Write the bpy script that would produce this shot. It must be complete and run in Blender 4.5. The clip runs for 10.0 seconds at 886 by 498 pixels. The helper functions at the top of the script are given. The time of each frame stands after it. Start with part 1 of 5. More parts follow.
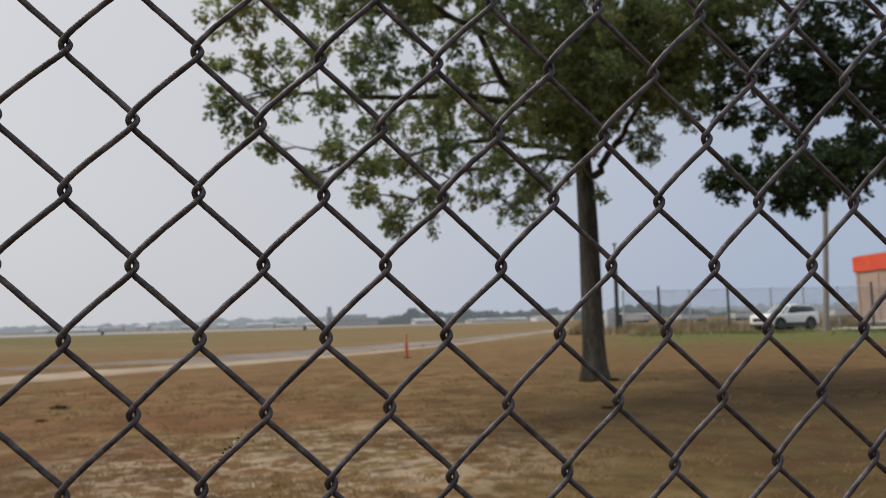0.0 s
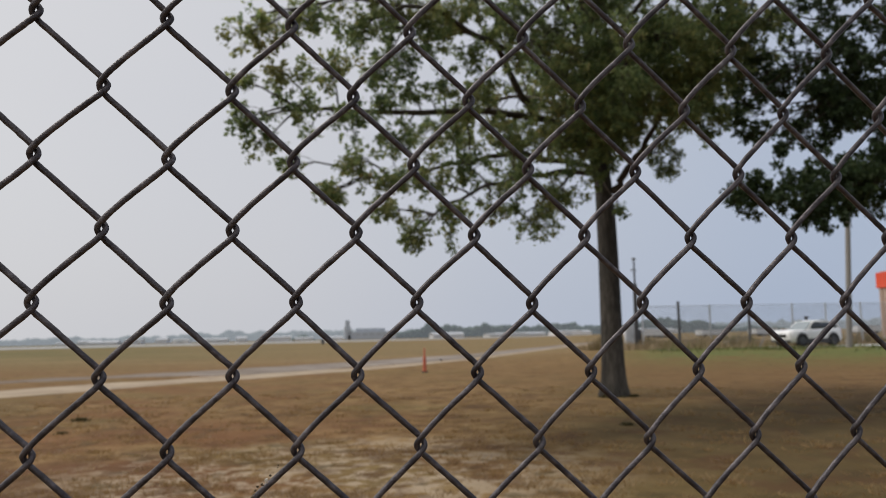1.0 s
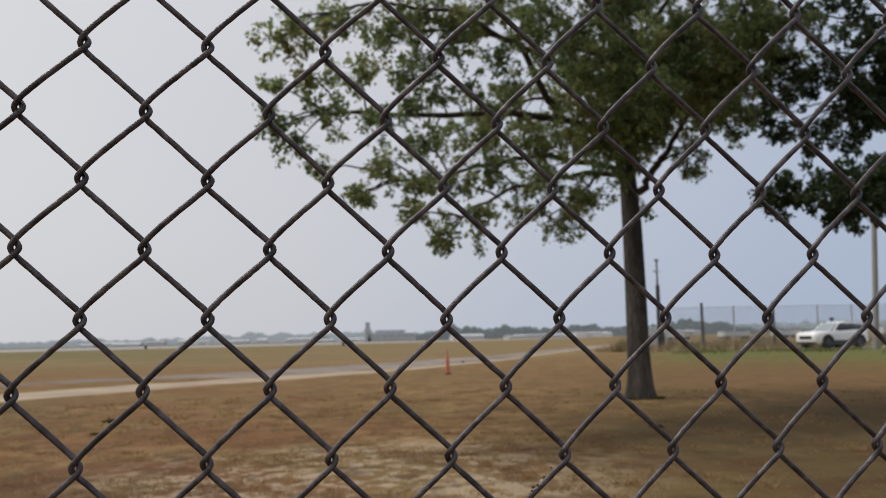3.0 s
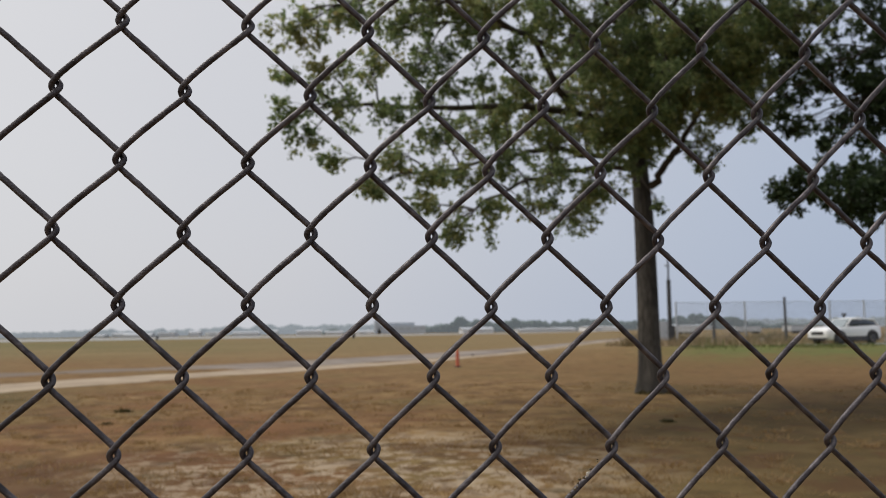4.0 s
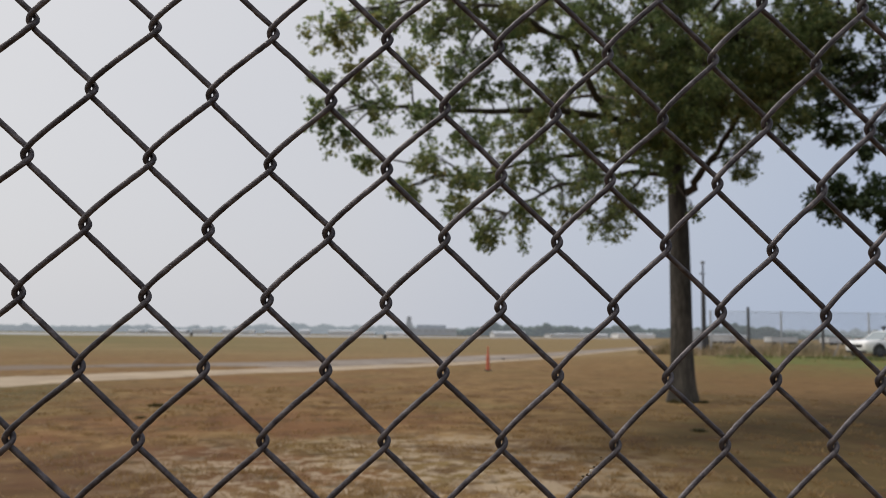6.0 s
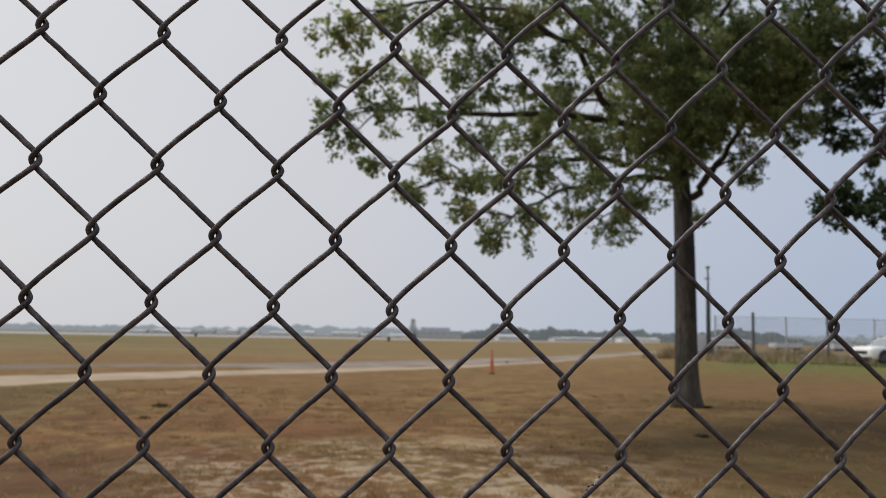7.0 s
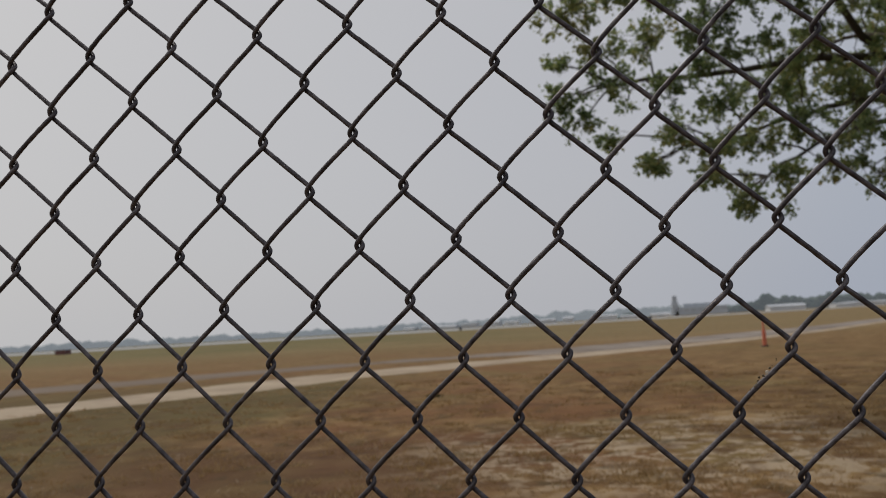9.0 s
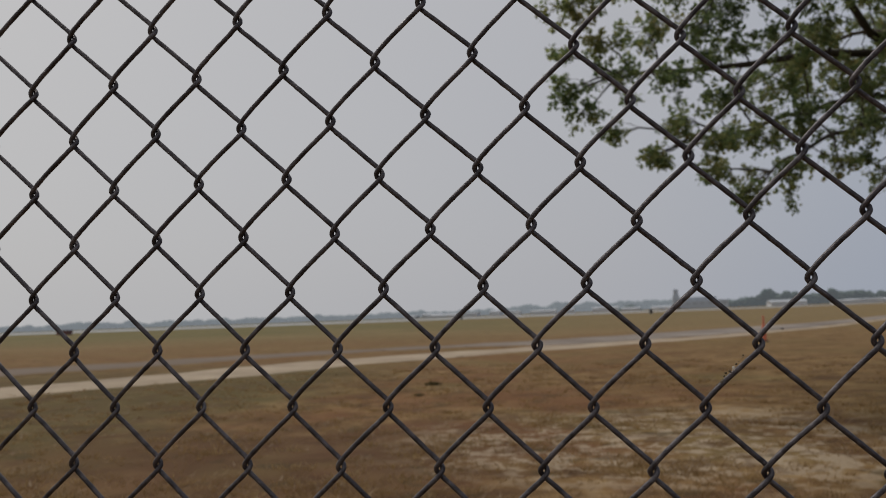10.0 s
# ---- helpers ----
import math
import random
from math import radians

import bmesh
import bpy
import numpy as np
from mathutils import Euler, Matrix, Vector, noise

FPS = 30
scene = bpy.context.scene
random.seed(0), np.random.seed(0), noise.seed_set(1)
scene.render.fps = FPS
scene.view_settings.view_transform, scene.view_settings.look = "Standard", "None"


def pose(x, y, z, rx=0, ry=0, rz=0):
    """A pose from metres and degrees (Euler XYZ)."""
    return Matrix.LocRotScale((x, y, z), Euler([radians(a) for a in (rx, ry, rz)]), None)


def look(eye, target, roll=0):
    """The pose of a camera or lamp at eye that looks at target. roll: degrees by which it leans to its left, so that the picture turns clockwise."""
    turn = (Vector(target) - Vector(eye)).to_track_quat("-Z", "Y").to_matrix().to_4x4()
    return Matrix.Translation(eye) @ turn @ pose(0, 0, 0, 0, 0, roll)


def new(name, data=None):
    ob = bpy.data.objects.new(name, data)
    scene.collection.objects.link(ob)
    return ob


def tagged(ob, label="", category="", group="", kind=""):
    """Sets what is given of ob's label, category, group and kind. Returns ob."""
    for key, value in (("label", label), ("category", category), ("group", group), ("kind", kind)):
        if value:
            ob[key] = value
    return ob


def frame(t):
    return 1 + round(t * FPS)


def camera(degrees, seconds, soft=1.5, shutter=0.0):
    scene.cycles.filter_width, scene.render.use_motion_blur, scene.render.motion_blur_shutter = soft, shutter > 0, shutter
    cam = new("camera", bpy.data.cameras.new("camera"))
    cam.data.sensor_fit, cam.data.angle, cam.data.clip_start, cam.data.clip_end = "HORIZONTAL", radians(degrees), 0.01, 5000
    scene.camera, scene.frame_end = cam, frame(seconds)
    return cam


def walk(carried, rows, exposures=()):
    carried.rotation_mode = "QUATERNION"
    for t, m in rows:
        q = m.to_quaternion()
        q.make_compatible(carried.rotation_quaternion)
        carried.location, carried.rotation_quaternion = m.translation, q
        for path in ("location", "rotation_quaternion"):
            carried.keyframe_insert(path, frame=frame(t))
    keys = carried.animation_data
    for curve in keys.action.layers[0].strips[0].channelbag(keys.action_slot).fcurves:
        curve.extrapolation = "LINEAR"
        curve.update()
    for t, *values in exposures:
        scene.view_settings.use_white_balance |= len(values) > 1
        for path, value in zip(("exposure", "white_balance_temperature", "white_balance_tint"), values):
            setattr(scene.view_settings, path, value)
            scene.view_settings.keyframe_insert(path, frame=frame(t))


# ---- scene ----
cam = camera(56.55, 10.0, soft=0.85)
cam.data.dof.use_dof, cam.data.dof.focus_distance, cam.data.dof.aperture_fstop = True, 0.49, 17.5
PATH = [
    (0, (0.0724, -0.4610, 1.5160), (0.4811, 1.4893, 1.6917), -1.49),
    (0.2, (0.0716, -0.4615, 1.5186), (0.4693, 1.4907, 1.7023), -1.51),
    (0.5, (0.0737, -0.4615, 1.5297), (0.4522, 1.4925, 1.7258), -1.43),
    (0.8, (0.0787, -0.4639, 1.5279), (0.4454, 1.4932, 1.7317), -1.40),
    (1, (0.0650, -0.4617, 1.5292), (0.4302, 1.4934, 1.7396), -1.19),
    (1.2, (0.0518, -0.4624, 1.5270), (0.4096, 1.4940, 1.7407), -1.06),
    (1.5, (0.0182, -0.4657, 1.5335), (0.3582, 1.4939, 1.7438), -0.96),
    (1.7, (-0.0114, -0.4625, 1.5322), (0.3173, 1.4913, 1.7409), -1.17),
    (2, (-0.0600, -0.4788, 1.5382), (0.2481, 1.4866, 1.7446), -1.45),
    (2.2, (-0.0831, -0.4792, 1.5358), (0.2238, 1.4847, 1.7457), -1.32),
    (2.5, (-0.0859, -0.4801, 1.5385), (0.2269, 1.4843, 1.7532), -1.29),
    (2.7, (-0.0786, -0.4818, 1.5391), (0.2419, 1.4867, 1.7575), -1.25),
    (3.8, (-0.0908, -0.4580, 1.5355), (0.2117, 1.5048, 1.7364), -0.89),
    (4, (-0.0963, -0.4614, 1.5358), (0.1979, 1.5068, 1.7350), -0.79),
    (4.5, (-0.0956, -0.4710, 1.5327), (0.1829, 1.4996, 1.7302), -0.47),
    (5, (-0.0947, -0.4742, 1.5301), (0.1605, 1.4996, 1.7308), 0.15),
    (5.5, (-0.0860, -0.4774, 1.5330), (0.1475, 1.4989, 1.7321), 0.35),
    (6, (-0.0868, -0.4802, 1.5329), (0.1283, 1.4974, 1.7392), 0.59),
    (6.2, (-0.0861, -0.4805, 1.5326), (0.1199, 1.4974, 1.7418), 0.75),
    (7.3, (-0.0884, -0.4793, 1.5368), (0.1123, 1.4980, 1.7520), 1.23),
    (7.5, (-0.0872, -0.4792, 1.5311), (0.1050, 1.4975, 1.7664), 1.17),
    (7.8, (-0.0771, -0.4868, 1.5258), (0.1080, 1.4937, 1.7451), 0.84),
    (8, (-0.0694, -0.4947, 1.5158), (0.0886, 1.4903, 1.7030), 0.22),
    (8.2, (-0.0631, -0.4981, 1.5031), (0.0211, 1.4907, 1.6822), -0.38),
    (8.4, (-0.0483, -0.5053, 1.4889), (-0.0787, 1.4880, 1.6601), -1.17),
    (8.5, (-0.0434, -0.5067, 1.4892), (-0.1545, 1.4834, 1.6535), -1.67),
    (8.7, (-0.0389, -0.5142, 1.4866), (-0.2483, 1.4569, 1.6544), -2.31),
    (8.9, (-0.0337, -0.5316, 1.4931), (-0.3755, 1.4249, 1.6511), -3.06),
    (9, (-0.0347, -0.5404, 1.4932), (-0.4330, 1.4103, 1.6827), -3.27),
    (9.2, (-0.0248, -0.5549, 1.4982), (-0.4439, 1.3925, 1.7026), -3.22),
    (9.5, (-0.0204, -0.5623, 1.5046), (-0.4452, 1.3809, 1.7134), -3.01),
    (9.7, (-0.0210, -0.5582, 1.5008), (-0.4434, 1.3893, 1.7077), -2.91),
    (10, (-0.0154, -0.5390, 1.4931), (-0.4210, 1.4129, 1.6552), -2.06),
]
EXPOSURES = [(0, 0.22), (2.5, 0.24), (6, 0.27), (8.0, 0.27), (8.5, 0.22), (9.0, -0.15), (9.5, -0.28), (10, -0.28)]
walk(cam, [(t, look(eye, target, roll)) for t, eye, target, roll in PATH], EXPOSURES)

# ---------------------------------------------------------------- light
SUN_AZ, SUN_EL = -62.0, 58.0  # degrees from straight ahead (negative: to the left), and above the horizon
world = bpy.data.worlds.new("overcast_sky")
scene.world = world
world.use_nodes = True
wt = world.node_tree
wt.nodes.clear()
w_out = wt.nodes.new("ShaderNodeOutputWorld")
w_co = wt.nodes.new("ShaderNodeTexCoord")
w_sky = wt.nodes.new("ShaderNodeTexSky")
w_sky.sky_type, w_sky.sun_disc = "NISHITA", False
w_sky.sun_elevation, w_sky.sun_rotation = radians(SUN_EL), radians(SUN_AZ)
w_sky.dust_density = 6.0
w_bg1 = wt.nodes.new("ShaderNodeBackground")
w_bg1.inputs["Strength"].default_value = 0.06
wt.links.new(w_sky.outputs[0], w_bg1.inputs["Color"])
w_dot = wt.nodes.new("ShaderNodeVectorMath")
w_dot.operation = "DOT_PRODUCT"
w_dot.inputs[1].default_value = (-0.80, -0.10, 0.30)
wt.links.new(w_co.outputs["Generated"], w_dot.inputs[0])
w_noise = wt.nodes.new("ShaderNodeTexNoise")
w_noise.inputs["Scale"].default_value = 1.6
w_noise.inputs["Detail"].default_value = 3.0
wt.links.new(w_co.outputs["Generated"], w_noise.inputs["Vector"])
w_add = wt.nodes.new("ShaderNodeMath")
w_add.operation = "MULTIPLY_ADD"
w_add.inputs[1].default_value = 0.22
wt.links.new(w_noise.outputs["Fac"], w_add.inputs[0])
wt.links.new(w_dot.outputs["Value"], w_add.inputs[2])
w_ramp = wt.nodes.new("ShaderNodeMapRange")
w_ramp.inputs["From Min"].default_value, w_ramp.inputs["From Max"].default_value = -0.42, 0.75
wt.links.new(w_add.outputs[0], w_ramp.inputs["Value"])
w_mix = wt.nodes.new("ShaderNodeValToRGB")
w_mix.color_ramp.elements[0].color = (0.385, 0.45, 0.575, 1)
w_mix.color_ramp.elements[1].color = (0.705, 0.695, 0.69, 1)
w_mid = w_mix.color_ramp.elements.new(0.42)
w_mid.color = (0.56, 0.57, 0.61, 1)
wt.links.new(w_ramp.outputs[0], w_mix.inputs["Fac"])
w_bg2 = wt.nodes.new("ShaderNodeBackground")
wt.links.new(w_mix.outputs["Color"], w_bg2.inputs["Color"])
w_bg2.inputs["Strength"].default_value = 1.0
w_sh = wt.nodes.new("ShaderNodeMixShader")
w_sh.inputs["Fac"].default_value = 0.85
wt.links.new(w_bg1.outputs[0], w_sh.inputs[1])
wt.links.new(w_bg2.outputs[0], w_sh.inputs[2])
wt.links.new(w_sh.outputs[0], w_out.inputs["Surface"])

sun_data = bpy.data.lights.new("sun", "SUN")
sun_data.energy, sun_data.angle, sun_data.color = 1.7, radians(18), (1.0, 0.95, 0.88)
sun = new("sun", sun_data)
ce = math.cos(radians(SUN_EL))
sun_from = Vector((math.sin(radians(SUN_AZ)) * ce, math.cos(radians(SUN_AZ)) * ce, math.sin(radians(SUN_EL))))
sun.matrix_world = look(sun_from * 60, (0, 0, 0))


# ---------------------------------------------------------------- materials
def node(nt, kind, **sets):
    n = nt.nodes.new(kind)
    for key, value in sets.items():
        n.inputs[key].default_value = value
    return n


def stops(nt, ramp):
    r = nt.nodes.new("ShaderNodeValToRGB")
    el = r.color_ramp.elements
    el[0].position, el[0].color = ramp[0][0], (*ramp[0][1], 1)
    el[1].position, el[1].color = ramp[-1][0], (*ramp[-1][1], 1)
    for p, c in ramp[1:-1]:
        el.new(p).color = (*c, 1)
    return r


def surface(name, ramp, scale=2.0, fine=30.0, rough=0.8, metal=0.0, bump=0.2, depth=0.01, spec=0.4, island=0.0, stretch=(1, 1, 1), grain=0.35):
    """A two-scale mottled surface: broad stains pick the colour, a fine grain varies it and gives the relief."""
    m = bpy.data.materials.new(name)
    m.use_nodes = True
    nt = m.node_tree
    b = nt.nodes["Principled BSDF"]
    b.inputs["Roughness"].default_value, b.inputs["Metallic"].default_value = rough, metal
    b.inputs["Specular IOR Level"].default_value = spec
    co = nt.nodes.new("ShaderNodeTexCoord")
    mp = node(nt, "ShaderNodeMapping", Scale=stretch)
    nt.links.new(co.outputs["Object"], mp.inputs["Vector"])
    n1 = node(nt, "ShaderNodeTexNoise", Scale=scale, Detail=4.0, Roughness=0.6)
    n2 = node(nt, "ShaderNodeTexNoise", Scale=fine, Detail=3.0, Roughness=0.6)
    for n in (n1, n2):
        nt.links.new(mp.outputs[0], n.inputs["Vector"])
    mix = nt.nodes.new("ShaderNodeMath")
    mix.operation = "MULTIPLY_ADD"
    mix.inputs[1].default_value = grain
    nt.links.new(n2.outputs["Fac"], mix.inputs[0])
    lift = nt.nodes.new("ShaderNodeMath")
    lift.operation = "SUBTRACT"
    lift.inputs[1].default_value = grain / 2
    nt.links.new(n1.outputs["Fac"], lift.inputs[0])
    nt.links.new(lift.outputs[0], mix.inputs[2])
    fac = mix.outputs[0]
    if island:
        geo = nt.nodes.new("ShaderNodeNewGeometry")
        add = nt.nodes.new("ShaderNodeMath")
        add.operation = "MULTIPLY_ADD"
        add.inputs[1].default_value = island
        nt.links.new(geo.outputs["Random Per Island"], add.inputs[0])
        low = nt.nodes.new("ShaderNodeMath")
        low.operation = "SUBTRACT"
        low.inputs[1].default_value = island / 2
        nt.links.new(fac, low.inputs[0])
        nt.links.new(low.outputs[0], add.inputs[2])
        fac = add.outputs[0]
    cr = stops(nt, ramp)
    nt.links.new(fac, cr.inputs["Fac"])
    nt.links.new(cr.outputs["Color"], b.inputs["Base Color"])
    if bump:
        bp = node(nt, "ShaderNodeBump", Strength=bump, Distance=depth)
        nt.links.new(n2.outputs["Fac"], bp.inputs["Height"])
        nt.links.new(bp.outputs[0], b.inputs["Normal"])
    return m


def leafy(name, ramp, scale=0.7, thin=0.35, each=0.5, rust=0.0):
    """Leaves: each one its own shade, clumps of like shade, some light coming through."""
    m = surface(name, ramp, scale=scale, fine=9.0, rough=0.42, bump=0.0, island=each, spec=0.3)
    nt = m.node_tree
    b, out = nt.nodes["Principled BSDF"], nt.nodes["Material Output"]
    tr = nt.nodes.new("ShaderNodeBsdfTranslucent")
    colour = b.inputs["Base Color"].links[0].from_socket
    if rust:
        co = nt.nodes.new("ShaderNodeTexCoord")
        turn = node(nt, "ShaderNodeTexNoise", Scale=0.9, Detail=2.0)
        nt.links.new(co.outputs["Object"], turn.inputs["Vector"])
        span = node(nt, "ShaderNodeMapRange", **{"From Min": 0.54, "From Max": 0.68, "To Max": rust})
        nt.links.new(turn.outputs["Fac"], span.inputs["Value"])
        tint = nt.nodes.new("ShaderNodeMix")
        tint.data_type = "RGBA"
        nt.links.new(span.outputs[0], tint.inputs[0])
        nt.links.new(colour, tint.inputs[6])
        tint.inputs[7].default_value = (0.27, 0.19, 0.065, 1)
        colour = tint.outputs[2]
        nt.links.new(colour, b.inputs["Base Color"])
    nt.links.new(colour, tr.inputs["Color"])
    sh = node(nt, "ShaderNodeMixShader", Fac=thin)
    nt.links.new(b.outputs[0], sh.inputs[1])
    nt.links.new(tr.outputs[0], sh.inputs[2])
    nt.links.new(sh.outputs[0], out.inputs["Surface"])
    return m


def ground_material():
    """Dry mown grass: straw and brown, bare pale patches, greener by the road and out on the airfield."""
    m = bpy.data.materials.new("dry_grass_ground")
    m.use_nodes = True
    nt = m.node_tree
    b = nt.nodes["Principled BSDF"]
    b.inputs["Roughness"].default_value, b.inputs["Specular IOR Level"].default_value = 0.95, 0.1
    co = nt.nodes.new("ShaderNodeTexCoord")
    flat = node(nt, "ShaderNodeMapping", Scale=(1, 1, 0))
    nt.links.new(co.outputs["Object"], flat.inputs["Vector"])

    def noise_at(scale, detail=4.0, rough=0.6, shift=0.0):
        mp = node(nt, "ShaderNodeMapping", Location=(shift, shift * 0.7, 0))
        nt.links.new(flat.outputs[0], mp.inputs["Vector"])
        n = node(nt, "ShaderNodeTexNoise", Scale=scale, Detail=detail, Roughness=rough)
        nt.links.new(mp.outputs[0], n.inputs["Vector"])
        return n.outputs["Fac"]

    def ranged(value, lo, hi):
        r = nt.nodes.new("ShaderNodeMapRange")
        r.interpolation_type = "SMOOTHSTEP"
        r.inputs["From Min"].default_value, r.inputs["From Max"].default_value = lo, hi
        nt.links.new(value, r.inputs["Value"])
        return r.outputs[0]

    def math2(op, a, c):
        n = nt.nodes.new("ShaderNodeMath")
        n.operation = op
        for k, v in enumerate((a, c)):
            if isinstance(v, (int, float)):
                n.inputs[k].default_value = v
            else:
                nt.links.new(v, n.inputs[k])
        return n.outputs[0]

    def blend(fac, a, c):
        n = nt.nodes.new("ShaderNodeMix")
        n.data_type = "RGBA"
        nt.links.new(fac, n.inputs[0])
        for k, v in ((6, a), (7, c)):
            if isinstance(v, tuple):
                n.inputs[k].default_value = (*v, 1)
            else:
                nt.links.new(v, n.inputs[k])
        return n.outputs[2]

    sep = nt.nodes.new("ShaderNodeSeparateXYZ")
    nt.links.new(co.outputs["Object"], sep.inputs[0])
    px, py = sep.outputs[0], sep.outputs[1]
    broad, mid, small, grain = noise_at(0.16, 3), noise_at(0.75, 3, 0.55, 7), noise_at(2.6, 4, 0.6, 3), noise_at(24.0, 3, 0.6)
    straw = stops(nt, [(0.36, (0.074, 0.041, 0.019)), (0.45, (0.143, 0.082, 0.035)), (0.52, (0.210, 0.129, 0.055)), (0.62, (0.288, 0.193, 0.092))])
    nt.links.new(math2("ADD", math2("MULTIPLY", mid, 0.5), math2("MULTIPLY", small, 0.5)), straw.inputs["Fac"])
    colour = straw.outputs["Color"]
    # rusty brown drifts
    rust = noise_at(0.33, 5, 0.6, 21)
    colour = blend(math2("MULTIPLY", math2("MULTIPLY", ranged(rust, 0.43, 0.58), 0.75), ranged(math2("ADD", px, math2("MULTIPLY", mid, 4.0)), 6.0, 1.0)), colour, (0.165, 0.078, 0.036))
    # darker trodden earth towards one side
    trod = math2("ADD", math2("POWER", math2("MULTIPLY", math2("ADD", px, 3.9), 0.25), 2), math2("POWER", math2("MULTIPLY", math2("SUBTRACT", py, 8.2), 0.27), 2))
    colour = blend(math2("MULTIPLY", ranged(math2("ADD", trod, math2("MULTIPLY", mid, 1.2)), 1.7, 0.5), 0.75), colour, (0.084, 0.044, 0.023))
    # olive tinge in broad drifts
    colour = blend(math2("MULTIPLY", ranged(broad, 0.48, 0.62), 0.45), colour, (0.155, 0.13, 0.048))
    # bare pale earth close by the fence line
    bare_at = math2("ADD", math2("POWER", math2("MULTIPLY", math2("SUBTRACT", px, 0.7), 0.30), 2), math2("POWER", math2("MULTIPLY", math2("SUBTRACT", py, 9.4), 0.34), 2))
    bare = math2("MULTIPLY", ranged(bare_at, 1.5, 0.2), ranged(math2("ADD", math2("MULTIPLY", noise_at(3.4, 4, 0.65, 57), 0.7), math2("MULTIPLY", mid, 0.3)), 0.485, 0.535))
    colour = blend(math2("MULTIPLY", bare, 0.82), colour, (0.36, 0.285, 0.20))
    # evenly matted brown grass across the middle distance, browner on the road side
    colour = blend(math2("MULTIPLY", ranged(py, 14, 34), 0.5), colour, (0.178, 0.110, 0.048))
    matted = math2("MULTIPLY", ranged(math2("ADD", px, math2("MULTIPLY", broad, 8.0)), 7.0, 17.0), ranged(math2("ADD", py, math2("MULTIPLY", rust, 9.0)), 44.0, 34.0))
    colour = blend(math2("MULTIPLY", matted, math2("MULTIPLY", mid, 1.1)), colour, (0.140, 0.082, 0.034))
    # greener verge beside the road under the far fence
    reach = math2("POWER", math2("ADD", math2("POWER", px, 2), math2("POWER", py, 2)), 0.5)
    side = ranged(math2("DIVIDE", px, math2("ADD", py, 0.01)), 0.36, 0.52)
    verge = math2("MULTIPLY", math2("MULTIPLY", ranged(math2("ADD", reach, math2("MULTIPLY", mid, 9.0)), 36.0, 50.0), side), ranged(reach, 90, 66))
    colour = blend(math2("MULTIPLY", verge, ranged(math2("ADD", math2("MULTIPLY", mid, 0.6), math2("MULTIPLY", broad, 0.4)), 0.29, 0.54)), colour, (0.114, 0.130, 0.040))
    # the open field beyond the track is bleached to an even tan
    colour = blend(math2("MULTIPLY", ranged(py, 38, 80), 0.6), colour, (0.205, 0.158, 0.078))
    # greener grass far out on the airfield, to the left
    out_there = math2("MULTIPLY", ranged(py, 45, 120), ranged(math2("ADD", math2("DIVIDE", px, math2("ADD", py, 0.01)), math2("MULTIPLY", math2("SUBTRACT", noise_at(0.03, 5, 0.65, 33), 0.5), 1.6)), 0.15, -0.4))
    colour = blend(math2("MULTIPLY", out_there, 0.7), colour, (0.120, 0.118, 0.048))
    # paler and browner swathes across the open field
    swathe = math2("MULTIPLY", ranged(noise_at(0.045, 5, 0.65, 90), 0.46, 0.62), ranged(py, 34, 60))
    colour = blend(math2("MULTIPLY", swathe, 0.5), colour, (0.235, 0.165, 0.082))
    near_left = ranged(math2("ADD", px, math2("MULTIPLY", mid, 3.0)), -2.8, -7.0)
    near_left = math2("MULTIPLY", near_left, ranged(py, 32, 18))
    colour = blend(math2("MULTIPLY", near_left, 0.75), colour, (0.092, 0.075, 0.030))
    # the trees' shade painted into the ground, over olive, thinner grass
    tree_shade = math2("MULTIPLY", ranged(math2("ADD", px, math2("MULTIPLY", mid, 2.0)), 2.2, 6.5), ranged(math2("ADD", py, math2("MULTIPLY", mid, 4.0)), 23.0, 12.5))
    colour = blend(math2("MULTIPLY", tree_shade, 0.78), colour, (0.068, 0.051, 0.020))
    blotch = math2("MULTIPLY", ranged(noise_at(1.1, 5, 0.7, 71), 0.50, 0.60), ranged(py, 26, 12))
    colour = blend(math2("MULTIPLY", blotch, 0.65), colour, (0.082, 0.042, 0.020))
    # scattered dark green and rotted brown tufts
    tufts = ranged(noise_at(1.7, 3, 0.55, 41), 0.57, 0.68)
    colour = blend(math2("MULTIPLY", tufts, 0.6), colour, (0.060, 0.045, 0.020))
    # grain
    dark = stops(nt, [(0.25, (0.66, 0.66, 0.66)), (0.6, (1.06, 1.06, 1.06))])
    nt.links.new(grain, dark.inputs["Fac"])
    mul = nt.nodes.new("ShaderNodeMix")
    mul.data_type, mul.blend_type = "RGBA", "MULTIPLY"
    mul.inputs[0].default_value = 0.5
    nt.links.new(colour, mul.inputs[6])
    nt.links.new(dark.outputs["Color"], mul.inputs[7])
    nt.links.new(mul.outputs[2], b.inputs["Base Color"])
    bp = node(nt, "ShaderNodeBump", Strength=0.35, Distance=0.06)
    nt.links.new(math2("ADD", small, math2("MULTIPLY", grain, 0.5)), bp.inputs["Height"])
    nt.links.new(bp.outputs[0], b.inputs["Normal"])
    return m


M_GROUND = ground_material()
M_DIRT = surface("pale_dirt", [(0.3, (0.25, 0.190, 0.130)), (0.7, (0.40, 0.318, 0.222))], scale=0.6, fine=14, rough=0.95, bump=0.4, depth=0.03)
M_TAXI = surface("worn_asphalt", [(0.35, (0.14, 0.108, 0.082)), (0.65, (0.27, 0.23, 0.195))], scale=0.25, fine=9, rough=0.9, bump=0.3)
